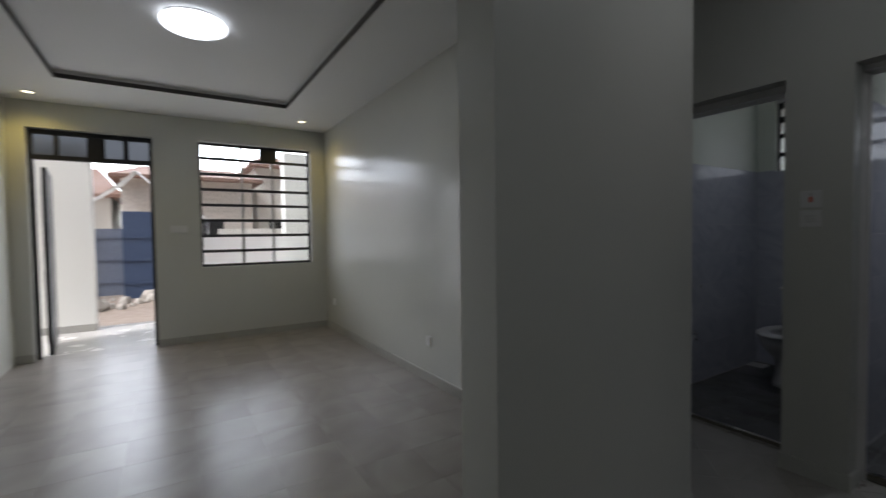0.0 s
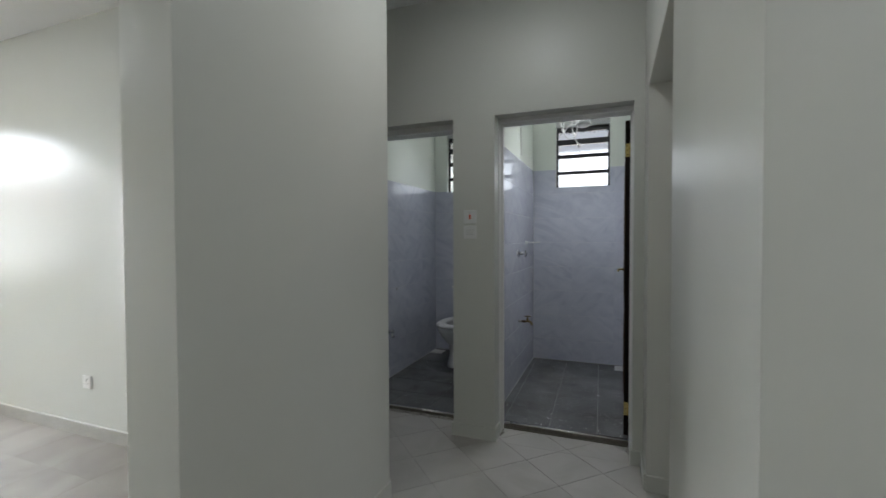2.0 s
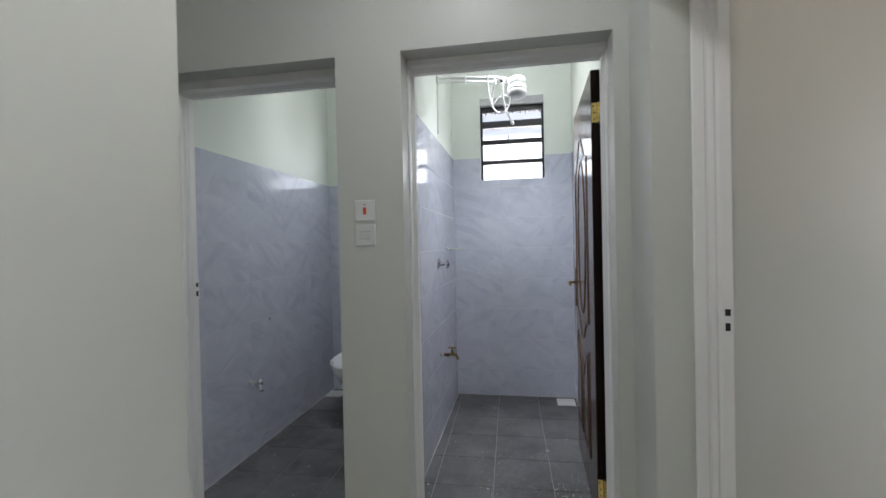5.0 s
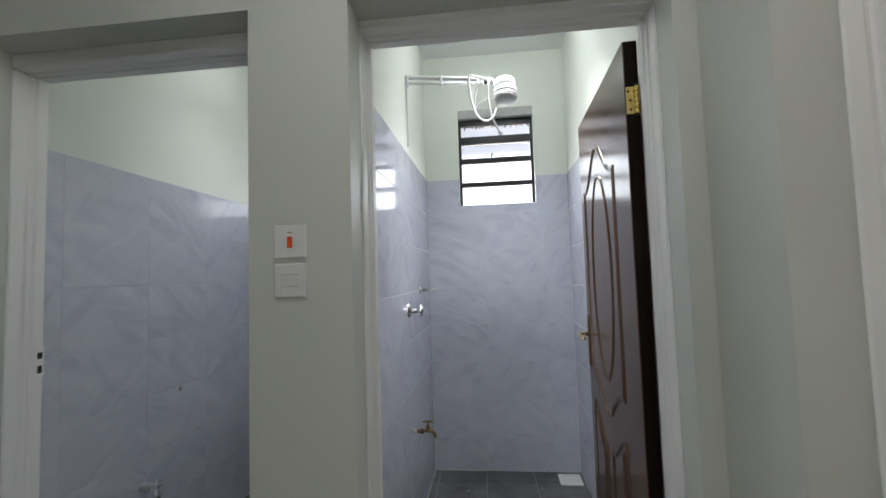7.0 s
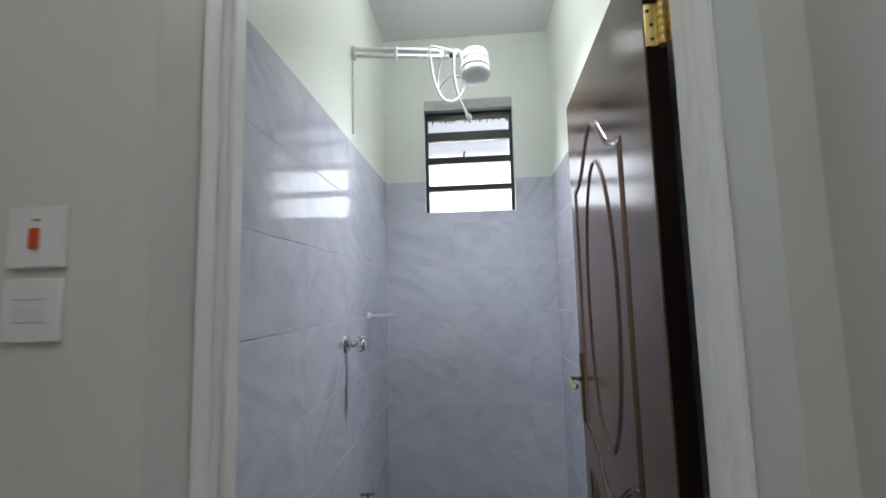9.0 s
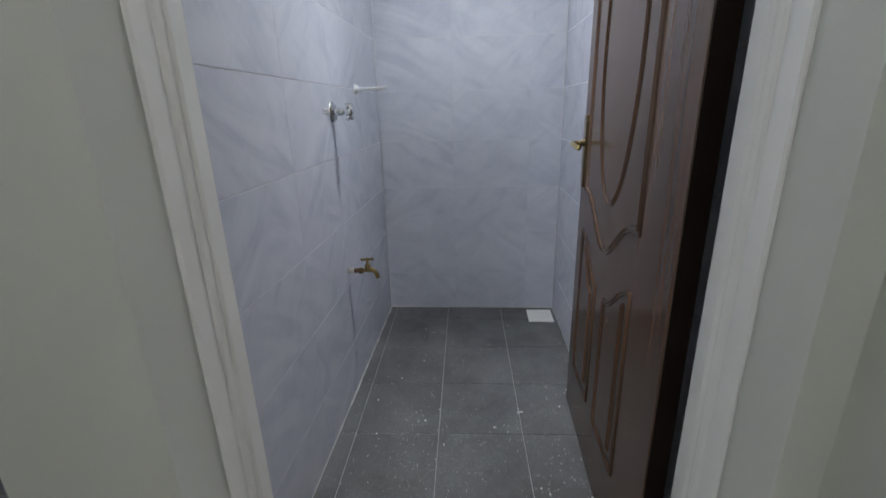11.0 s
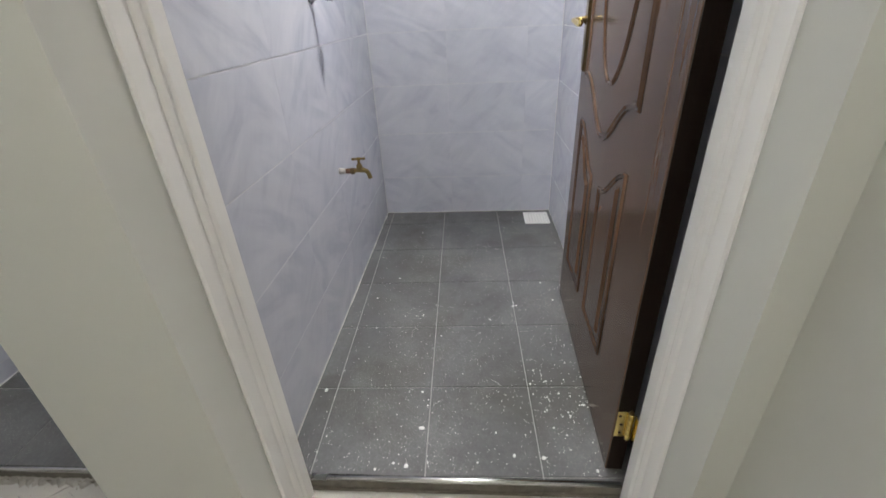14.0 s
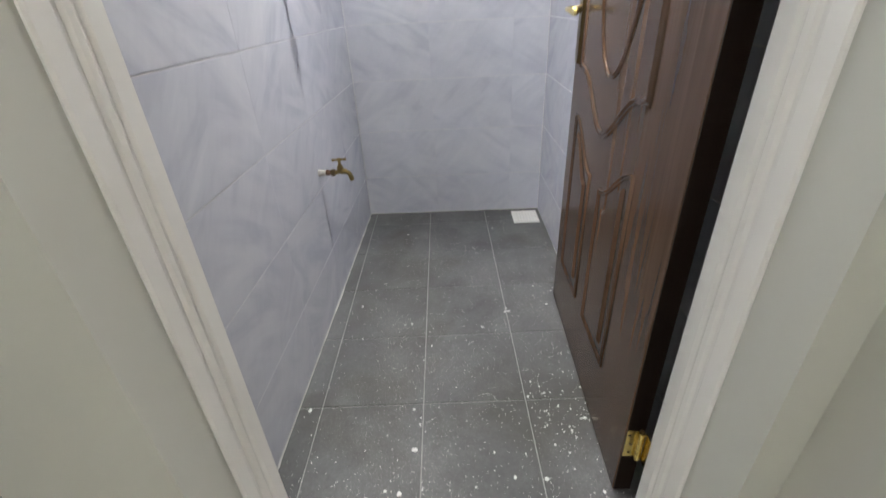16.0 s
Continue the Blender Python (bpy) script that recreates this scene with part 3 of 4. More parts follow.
# brass furniture
for hz in (0.172, 1.80):
    hb = part("hinge", boxes((-0.0045, -0.0027, -0.025, -0.002, hz - 0.042, hz + 0.042), bev=0.0005), BRASS, door, "shiny brass butt hinge")
    for k in range(5):
        z0 = hz - 0.042 + 0.0168 * k
        part("knuckle", lathe([(0, 0), (0.0066, 0), (0.0074, 0.0012), (0.0074, 0.0148), (0.0066, 0.016), (0, 0.016)], 14, pose(-0.0085, -0.031, z0)), BRASS, hb, "", True)
    for z0, d in ((hz - 0.042, -1), (hz + 0.042, 1)):
        part("pin_tip", lathe([(0.0055, 0), (0.0062, 0.002 * d), (0.0035, 0.006 * d), (0, 0.007 * d)], 12, pose(-0.0085, -0.031, z0)), OLDBRASS, hb, "", True)
    part("frame_flap", boxes((-0.052, -0.012, -0.0405, -0.0385, hz - 0.042, hz + 0.042)), BRASS, hb)
    for k in (-0.028, 0.0, 0.028):
        part("screw", lathe([(0, 0.0012), (0.003, 0.001), (0.004, 0.0)], 10, pose(-0.0046, -0.014 + 0.006 * (k > 0), hz + k, 0, -90, 0)), OLDBRASS, hb)
plate = part("lock_plate", bmesh.new(), OLDBRASS, door, "antique brass lock plate")
bm = bmesh.new()
outline = [(0.010, -0.125), (0.020, -0.09), (0.016, -0.07), (0.020, -0.05), (0.018, 0.0), (0.020, 0.05), (0.016, 0.07), (0.020, 0.09), (0.010, 0.108)]
pts = [(x, z) for x, z in outline] + [(-x, z) for x, z in outline[::-1]]
lo = [bm.verts.new((x, 0, z)) for x, z in pts]
hi = [bm.verts.new((x * 0.8, 0.009, z * 0.97)) for x, z in pts]
for k in range(len(lo)):
    bm.faces.new((lo[k], lo[(k + 1) % len(lo)], hi[(k + 1) % len(lo)], hi[k]))
bm.faces.new(hi)
plate.data = mesh_of(bm, "lock_plate", OLDBRASS)
plate.matrix_basis = pose(LEAF_W - 0.040, 0.0, 0.984)
part("lever", tube(spline([(0, 0.004, 0.02), (0, 0.035, 0.02), (-0.01, 0.048, 0.02), (-0.05, 0.05, 0.018), (-0.095, 0.047, 0.012), (-0.11, 0.046, 0.018)], 5), 0.0072, 10), BRASS, plate, "brass lever handle", True)
part("rose", lathe([(0.014, 0.0), (0.014, 0.006), (0.009, 0.012), (0.008, 0.02)], 16, pose(0, 0.004, 0.02, -90, 0, 0)), OLDBRASS, plate, "", True)

# ---- windows of the wet rooms ----
def wet_window(name, y0, y1, n):
    w = thing(name, pose(4.66, (y0 + y1) / 2, 1.80), "small black steel window with four obscure glass panes", "window", kind="structure")
    hw, hh = (y1 - y0) / 2, 0.62
    b = 0.018
    part("window_frame", boxes((0, 0.03, -hw, -hw + b, 0, hh), (0, 0.03, hw - b, hw, 0, hh), (-0.004, 0.034, -hw + b, hw - b, hh - 0.045, hh), bev=0.001), BLACK, w)
    for k, (z, t) in enumerate(((0.157, 0.032), (0.325, 0.038), (0.472, 0.054))):
        part("transom_bar", boxes((-0.008, 0.036, -hw + b + 0.001, hw - b - 0.001, z - t / 2, z + t / 2), bev=0.002), BLACK, w)
    for z0, z1 in ((0.002, 0.140), (0.174, 0.305), (0.345, 0.444), (0.500, 0.574)):
        p = part("pane", boxes((0.012, 0.016, -hw + b + 0.001, hw - b - 0.001, z0, z1)), OBSCURE, w)
        p.visible_shadow = False
    part("catch", tube(spline([(-0.006, 0.03, 0.335), (-0.02, 0.03, 0.345), (-0.03, 0.025, 0.368)], 4), 0.005, 8), BLACK, w, "small black casement catch", True)
    part("head_plaster", boxes((-0.05, 0.06, -hw + 0.001, hw - 0.001, hh + 0.001, hh + 0.058)), BAREPLASTER, w, "unpainted plaster head of the opening")
    rr = random.Random(n)
    bm = bmesh.new()
    for k in range(34):
        y = rr.uniform(-hw + b + 0.004, hw - b - 0.004)
        box(bm, 0.0085, 0.0115, y - rr.uniform(0.001, 0.004), y + rr.uniform(0.001, 0.004), 0.574 - rr.uniform(0.004, 0.012) * rr.choice((1, 1, 1.8)), 0.576)
    part("paint_drips", bm, BLACK, w, "black paint runs along the top of the glass")
    part("window_sill", boxes((-0.047, 0.0, -hw + 0.001, hw - 0.001, 0.0005, 0.006)), WTILE, w)


wet_window("window_1", *SW, 1)
wet_window("window_2", *TW, 2)

# ---- shower fittings ----
def shower_head():
    s = thing("electric_shower", pose(3.931, 0.836, 2.412), "white electric shower head on a wall arm with coiled cable", "shower")
    arm = tube(spline([(0, 0, 0.01), (0, -0.03, 0.012), (0, -0.25, -0.008), (0, -0.44, -0.030)], 6), 0.0105, 12)
    part("arm", arm, WHITEP, s, "white plastic pipe arm", True)
    part("conduit", tube([(0.0, 0.0, -0.014), (0.0, -0.02, -0.016), (0.0, -0.43, -0.052)], 0.0085, 10), WHITEP, s, "", True)
    for y in (-0.012, -0.20, -0.40):
        part("clip", boxes((-0.013, 0.013, y - 0.008, y + 0.008, -0.034 + y * 0.06, 0.026 + y * 0.085), bev=0.004), WHITEP, s)
    part("riser", tube([(0.0, -0.006, -0.02), (0.0, -0.006, -0.375)], 0.0035, 8), WHITEP, s, "thin white cable conduit down the wall", True)
    part("coupling", lathe([(0.012, 0), (0.014, 0.004), (0.014, 0.02), (0.011, 0.026)], 14, pose(0, -0.435, -0.038, 90, 0, 0) @ Matrix.Scale(1.25, 4)), DARKP, s, "", True)
    head = part("head", lathe([(0, 0.060), (0.030, 0.058), (0.047, 0.048), (0.052, 0.036), (0.052, 0.010), (0.048, 0.006), (0.048, 0.0), (0.055, -0.004), (0.057, -0.018),
                               (0.056, -0.024), (0.040, -0.026), (0, -0.026)], 32), WHITEP, s, "white plastic heater body", True,
                m=pose(0, -0.545, -0.094, 0, 6, 0) @ Matrix.Scale(1.1, 4))
    part("spray_plate", lathe([(0.0555, -0.0262), (0.057, -0.034), (0.0555, -0.050), (0.050, -0.060), (0.040, -0.066), (0.022, -0.069), (0, -0.070)], 32), GREYP, head, "grey perforated spray dome", True)
    for k in range(28):
        a = 2 * math.pi * k / 28
        part("rib", tube([(0.0565 * math.cos(a), 0.0565 * math.sin(a), -0.030), (0.0560 * math.cos(a), 0.0560 * math.sin(a), -0.050)], 0.0016, 5), WHITEP, head)
    part("band", lathe([(0.0525, 0.009), (0.0535, 0.006), (0.0535, -0.002), (0.0525, -0.004)], 32), GREYP, head, "", True)
    part("neck", tube([(0, -0.44, -0.03), (0, -0.50, -0.055)], 0.013, 12), WHITEP, s, "", True)
    def hung(pts, x0):
        """Points given along the arm and down from its root, swung a little out of plane."""
        return [Vector((x0 + 0.012 * math.sin(5 * k), -u / 825, -v / 825 - 0.07 * u / 825)) for k, (u, v) in enumerate(pts)]
    part("cable", tube(spline(hung([(375, 12), (330, 2), (293, -4), (292, 45), (304, 118), (330, 180), (368, 198), (400, 166), (410, 110), (402, 30), (388, 6), (376, 35), (375, 110), (390, 180), (414, 232)], -0.024), 8), 0.0058, 8), WHITEP, s, "looped white flex", True)
    part("cable_loop", tube(spline(hung([(396, 96), (362, 98), (334, 122), (318, 142), (313, 108), (326, 42), (356, 8), (380, 16)], -0.006), 8), 0.0056, 8), WHITEP, s, "", True)
    part("plug", lathe([(0, 0.0), (0.006, 0.0), (0.011, -0.008), (0.011, -0.026), (0.005, -0.034), (0, -0.034)], 12, pose(-0.018, -0.503, -0.318, -28, 0, 0)), WHITEP, s, "", True)


shower_head()


def stop_valve():
    v = thing("stop_valve", pose(3.818, 0.828, 1.152), "chrome concealed stop valve with star handle", "valve")
    part("flange", lathe([(0.0, 0.012), (0.030, 0.010), (0.036, 0.004), (0.037, 0.0)], 24, pose(0, 0, 0, 90, 0, 0)), CHROME, v, "", True)
    part("spindle", lathe([(0.014, 0.0), (0.014, 0.03), (0.011, 0.04), (0.011, 0.052)], 16, pose(0, 0, 0, 90, 0, 0)), CHROME, v, "", True)
    part("handle_hub", lathe([(0.012, 0.045), (0.018, 0.052), (0.018, 0.07), (0.010, 0.078), (0, 0.079)], 16, pose(0, 0, 0, 90, 0, 0)), CHROME, v, "", True)
    for k in range(4):
        a = math.pi / 4 + k * math.pi / 2
        d = (math.cos(a), math.sin(a))
        part("handle_arm", tube([(d[0] * 0.012, -0.061, d[1] * 0.012), (d[0] * 0.026, -0.061, d[1] * 0.026), (d[0] * 0.034, -0.061, d[1] * 0.034)], [0.006, 0.008, 0.009], 10), CHROME, v, "", True)
    part("paint_mark", boxes((-0.10, -0.052, -0.0025, -0.001, 0.008, 0.013), (-0.10, -0.055, -0.0025, -0.001, -0.002, 0.002)), SPLASH, v, "white mark on the tile")


stop_valve()


def wall_outlet():
    s = thing("capped_outlet", pose(4.161, 0.828, 1.243), "white capped water outlet with a stub pipe", "pipe")
    part("flange", lathe([(0, 0.016), (0.012, 0.015), (0.018, 0.006), (0.020, 0.0)], 16, pose(0, 0, 0, 90, 0, 0)), WHITEP, s, "", True)
    part("stub", tube([(0, -0.012, 0), (0.01, -0.06, 0.0), (0.03, -0.13, 0.004)], 0.006, 10), WHITEP, s, "", True)


wall_outlet()


def bib_tap(name, m, label, metal):
    t = thing(name, m, label, "tap")
    part("inlet", tube([(0, 0.0, 0), (0, -0.012, 0), (0, -0.014, 0), (0, -0.030, 0)], [0.014, 0.0125, 0.012, 0.012], 14), TAPE, t, "grubby white tape at the pipe end", True)
    part("pipe_thread", tube([(0, -0.0302, 0), (0, -0.055, 0)], 0.0112, 14), RUST, t, "brown stained thread", True)
    part("nipple", lathe([(0.013, 0.05), (0.015, 0.054), (0.015, 0.064), (0.012, 0.068)], 6, pose(0, 0, 0, 90, 0, 0)), OLDBRASS, t)
    body = spline([(0, -0.064, 0), (0, -0.085, 0.003), (0, -0.105, 0.003), (0, -0.122, -0.006), (0, -0.130, -0.026), (0, -0.131, -0.034)], 5)
    part("spout", tube(body, [0.009] * 6 + [0.0115] * 6 + [0.0095] * (len(body) - 12), 12), metal, t, "brass spout", True)
    part("bonnet", lathe([(0.011, 0.0), (0.013, 0.006), (0.013, 0.018), (0.009, 0.024), (0.006, 0.028), (0.006, 0.044)], 14, pose(0, -0.09, 0.006)), metal, t, "", True)
    part("tee_handle", tube([(-0.004, -0.062, 0.052), (-0.002, -0.076, 0.052), (0, -0.09, 0.053), (0.002, -0.104, 0.052), (0.004, -0.118, 0.052)], [0.006, 0.0045, 0.007, 0.0045, 0.006], 10), metal, t, "", True)


bib_tap("bib_tap", pose(3.822, 0.828, 0.548) @ Matrix.Scale(0.9, 4), "small brass bib tap on the tiled wall", DULLBRASS)


def floor_drain(name, x, y):
    d = thing(name, pose(x, y, WZ), "white plastic floor drain grating in the corner", "drain")
    part("rim", boxes((-0.072, 0.072, -0.068, -0.056, 0.0005, 0.007), (-0.072, 0.072, 0.056, 0.068, 0.0005, 0.007), (-0.072, -0.06, -0.0559, 0.0559, 0.0005, 0.007), (0.06, 0.072, -0.0559, 0.0559, 0.0005, 0.007), bev=0.0015), WHITEP, d)
    part("well", boxes((-0.0595, 0.0595, -0.0555, 0.0555, 0.0005, 0.002)), PALEGREY, d)
    for k in range(7):
        y0 = -0.048 + k * 0.016
        part("slat", boxes((-0.0592, 0.0592, y0 - 0.005, y0 + 0.005, 0.0022, 0.0055)), WHITEP, d)


floor_drain("floor_drain", 4.487, -0.042)
floor_drain("floor_drain", 4.470, 1.866)

# ---- toilet room ----
def wc():
    t = thing("toilet", pose(4.19, 1.505, WZ), "white porcelain toilet with raised seat ring", "toilet")
    bm = bmesh.new()
    rings = []
    for z, cx, rx, ry in ((0.0, 0.0, 0.245, 0.115), (0.03, 0.0, 0.235, 0.105), (0.10, 0.0, 0.20, 0.092), (0.20, 0.01, 0.20, 0.10), (0.28, -0.04, 0.27, 0.14), (0.35, -0.06, 0.315, 0.175), (0.39, -0.06, 0.325, 0.185), (0.405, -0.06, 0.315, 0.178),
                          (0.405, -0.06, 0.225, 0.12), (0.36, -0.06, 0.215, 0.112), (0.25, -0.04, 0.12, 0.08), (0.22, -0.04, 0.05, 0.04)):
        rings.append([bm.verts.new((cx + rx * math.cos(2 * math.pi * k / 32) * (1.0 if math.cos(2 * math.pi * k / 32) < 0 else 0.85), ry * math.sin(2 * math.pi * k / 32), z)) for k in range(32)])
    for a, b in zip(rings, rings[1:]):
        for k in range(32):
            bm.faces.new((a[k], a[(k + 1) % 32], b[(k + 1) % 32], b[k]))
    bm.faces.new(rings[-1])
    bm.faces.new(rings[0][::-1])
    part("bowl", bm, PORC, t, "", True)
    bm = bmesh.new()
    rings = []
    for z, rx, ry in ((0.408, 0.335, 0.193), (0.422, 0.338, 0.195), (0.430, 0.325, 0.184), (0.430, 0.225, 0.118), (0.420, 0.215, 0.11), (0.408, 0.22, 0.113)):
        rings.append([bm.verts.new((-0.06 + rx * math.cos(2 * math.pi * k / 32) * (1.0 if math.cos(2 * math.pi * k / 32) < 0 else 0.85), ry * math.sin(2 * math.pi * k / 32), z)) for k in range(32)])
    for a, b in zip(rings, rings[1:] + rings[:1]):
        for k in range(32):
            bm.faces.new((a[k], a[(k + 1) % 32], b[(k + 1) % 32], b[k]))
    part("seat", bm, WHITEP, t, "white plastic seat", True)
    part("back_ledge", boxes((0.08, 0.30, -0.10, 0.10, 0.0, 0.398), bev=0.02), PORC, t)
    part("cistern", boxes((0.235, 0.395, -0.17, 0.17, 0.40, 0.72), bev=0.02), PORC, t)
    part("cistern_lid", boxes((0.225, 0.40, -0.178, 0.178, 0.722, 0.75), bev=0.012), PORC, t)
    part("flush_button", lathe([(0, 0.006), (0.018, 0.005), (0.02, 0)], 16, pose(0.31, 0, 0.751)), CHROME, t, "", True)
    for k in (-1, 1):
        part("seat_hinge", boxes((0.07, 0.11, k * 0.08 - 0.018, k * 0.08 + 0.018, 0.415, 0.448), bev=0.006), DARKP, t)


wc()


def angle_valve():
    t = thing("angle_valve", pose(3.390, 1.940, 0.455) @ Matrix.Scale(1.15, 4), "small white and chrome angle valve on the tiled wall", "valve")
    part("stub", tube([(0, 0, 0), (0, -0.05, 0)], 0.013, 12), GREYP, t, "", True)
    part("body", tube([(0, -0.04, 0.0), (-0.01, -0.065, -0.012), (-0.02, -0.085, -0.03)], [0.012, 0.014, 0.011], 12), CHROME, t, "", True)
    part("knob", lathe([(0.012, 0), (0.016, 0.004), (0.016, 0.016), (0.01, 0.02), (0, 0.02)], 14, pose(0.004, -0.055, 0.006, 60, 0, 0)), CHROME, t, "", True)


angle_valve()
o = thing("capped_hole", pose(3.625, 1.940, 0.812), "chipped hole in a tile joint", "hole")
part("chip", lathe([(0.0, 0.0012), (0.010, 0.001), (0.013, 0.0)], 9, pose(0, 0, 0, 90, 0, 0)), GROUT_C, o)

# ---- switches and sockets ----
def switch_plate(name, m, label, kind):
    s = thing(name, m, label, "switch")
    part("plate", boxes((-0.043, 0.043, -0.009, 0.0, -0.043, 0.043), bev=0.003), WHITEP, s)
    if kind == "heater":
        part("rocker", boxes((-0.006, 0.008, -0.0135, -0.0088, -0.016, 0.013), bev=0.002), REDP, s, "red rocker switch")
        part("neon", boxes((-0.005, 0.006, -0.0098, -0.0088, 0.0225, 0.0255)), ROOF, s, "dark red neon slot")
    elif kind == "label":
        part("sticker", boxes((-0.026, 0.026, -0.0096, -0.0088, -0.018, 0.016)), SPLASH, s, "white paper label with faint grey lines")
        for z in (-0.0165, 0.0145):
            part("print_line", boxes((-0.025, 0.024, -0.0101, -0.0097, z - 0.0010, z + 0.0010)), GREYP, s)
        for k in range(7):
            part("print_mark", boxes((-0.021 + 0.006 * k, -0.017 + 0.006 * k, -0.0101, -0.0097, -0.004, 0.001)), PALEGREY, s)
    elif kind == "double":
        part("rocker", boxes((-0.018, -0.001, -0.0125, -0.0088, -0.02, 0.02), bev=0.002), WHITEP, s)
        part("rocker", boxes((0.001, 0.018, -0.0125, -0.0088, -0.02, 0.02), bev=0.002), WHITEP, s)
    else:
        part("socket_hole", boxes((-0.004, 0.004, -0.0093, -0.0088, 0.008, 0.02), (-0.018, -0.009, -0.0093, -0.0088, -0.014, -0.008), (0.009, 0.018, -0.0093, -0.0088, -0.014, -0.008)), DARKP, s)
        part("rocker", boxes((-0.034, -0.022, -0.012, -0.0088, 0.008, 0.028), bev=0.0015), WHITEP, s)


switch_plate("heater_switch", pose(2.69, 0.916, 1.426, 0, 0, -90), "white water heater switch with red rocker", "heater")
switch_plate("light_switch", pose(2.69, 0.916, 1.326, 0, 0, -90), "white light switch with a paper label", "label")
switch_plate("wall_socket", pose(1.80, 5.885, 0.365, 0, 0, -90), "white wall socket above the skirting", "socket")
switch_plate("wall_socket", pose(1.80, 3.30, 0.34, 0, 0, -90), "white wall socket above the skirting", "socket")
switch_plate("light_switch", pose(-0.043, 6.21, 1.378), "white double light switch beside the front door", "double")
switch_plate("light_switch", pose(0.044, 6.21, 1.378), "white double light switch beside the front door", "double")

# ---- lamps ----
def ceiling_lamp(name, x, y, z, r, label):
    s = thing(name, pose(x, y, z), label, "ceiling lamp")
    part("base", lathe([(0, 0), (r * 0.93, 0), (r * 0.95, -0.012), (0, -0.012)], 40), WHITEP, s, "", True)
    part("diffuser", lathe([(r * 0.96, -0.013), (r, -0.025), (r * 0.97, -0.045), (r * 0.85, -0.058), (r * 0.5, -0.068), (0, -0.071)], 48), LAMPGLOW, s, "glowing white diffuser", True)


ceiling_lamp("ceiling_lamp", 0.088, 3.575, LZ + 0.06, 0.21, "round lit white ceiling lamp in the tray")
ceiling_lamp("ceiling_lamp", 1.68, 0.525, CZ, 0.17, "round lit white ceiling lamp in the corridor")
# fixture for the added dining light, never in view
ceiling_lamp("ceiling_lamp", -0.35, -1.0, LZ, 0.21, "unseen round white ceiling lamp added over the dining end")
ceiling_lamp("ceiling_lamp", 3.80, 0.29, CZ, 0.11, "small round lit ceiling lamp in the shower")
# assumed fixture, added above the toilet's view
ceiling_lamp("ceiling_lamp", 3.75, 1.44, CZ, 0.11, "unseen small round ceiling lamp added in the toilet")
for lx, ly in ((-1.24, 5.86), (1.37, 5.73)):
    s = thing("downlight", pose(lx, ly, LZ), "small lit recessed downlight", "downlight", "ceiling downlights")
    part("ring", lathe([(0.042, 0.0), (0.06, 0.0), (0.062, -0.004), (0.058, -0.008), (0.044, -0.006)], 28), WHITEP, s, "", True)
    part("lens", lathe([(0, -0.003), (0.043, -0.003), (0.044, -0.0005)], 24), SPOTGLOW, s, "glowing lens", True)

# ---- living window and front door ----
def living_window():
    x0, x1 = LW
    w = thing("window_3", pose((x0 + x1) / 2, 6.30, 0.90), "wide black steel casement window with burglar bars and glass", "window", kind="structure")
    hw, hh = (x1 - x0) / 2, 1.568
    part("window_frame", boxes((-hw, -hw + 0.025, 0, 0.035, 0, hh), (hw - 0.025, hw, 0, 0.035, 0, hh), (-hw + 0.025, hw - 0.025, 0, 0.035, hh - 0.03, hh), (-hw + 0.025, hw - 0.025, 0, 0.035, 0, 0.03)), BLACK, w)
    for k in range(1, 8):
        z = hh * k / 8
        part("burglar_bar", boxes((-hw + 0.026, hw - 0.026, -0.014, 0.012, z - 0.018, z + 0.018), bev=0.003), BLACK, w)
    for x in (-hw + 0.50, -hw + 0.88):
        part("mullion", boxes((x - 0.015, x + 0.015, 0.012, 0.045, 0.031, hh - 0.031)), GREYP, w)
    part("vent_plate", boxes((-hw + 0.72, -hw + 0.94, -0.004, 0.010, hh * 7 / 8 + 0.014, hh - 0.031)), BLACK, w)
    for k in range(8):
        z0, z1 = hh * k / 8 + 0.016, hh * (k + 1) / 8 - 0.016
        z0, z1 = max(z0, 0.032), min(z1, hh - 0.032)
        p = part("pane", boxes((-hw + 0.026, hw - 0.026, 0.048, 0.051, z0, z1)), OBSCURE if k < 2 else CLEAR, w)
        p.visible_shadow = False


living_window()
d = thing("door_1", pose(-0.798, 6.31, FZ), "black steel front door frame with glazed transom, door open", "door", kind="structure")
hw, z1, z2 = 0.552, 2.165, 2.460 - FZ
part("frame", boxes((-hw, -hw + 0.035, 0, 0.06, 0, z2), (hw - 0.035, hw, 0, 0.06, 0, z2), (-hw + 0.035, hw - 0.035, 0, 0.06, z2 - 0.045, z2), (-hw + 0.035, hw - 0.035, 0, 0.06, z1, z1 + 0.05)), BLACK, d)
for x0, x1 in ((-hw + 0.21, -hw + 0.25), (-0.06, 0.10), (0.27, 0.32)):
    part("transom_mullion", boxes((x0, x1, 0.005, 0.05, z1 + 0.0505, z2 - 0.0455)), BLACK, d)
# transom glass much darker than the other panes
p = part("transom_pane", boxes((-hw + 0.036, hw - 0.036, 0.051, 0.055, z1 + 0.051, z2 - 0.046)), DARKGLASS, d, "dark grey obscure glass")
p.visible_shadow = False
leaf = part("door_leaf", boxes((0, 0.93, -0.045, 0.0, 0.02, 2.09), bev=0.002), BLACK, d, "open black steel door leaf", m=pose(-hw + 0.085, 0.065, 0, 0, 0, 97))
for z0, z1b in ((0.15, 0.95), (1.06, 1.22), (1.24, 1.40), (1.42, 1.58), (1.60, 1.76), (1.78, 1.94)):
    part("panel", boxes((0.08, 0.85, 0.0005, 0.008, z0, z1b), bev=0.003), GREYP if z0 > 1 else BLACK, leaf)

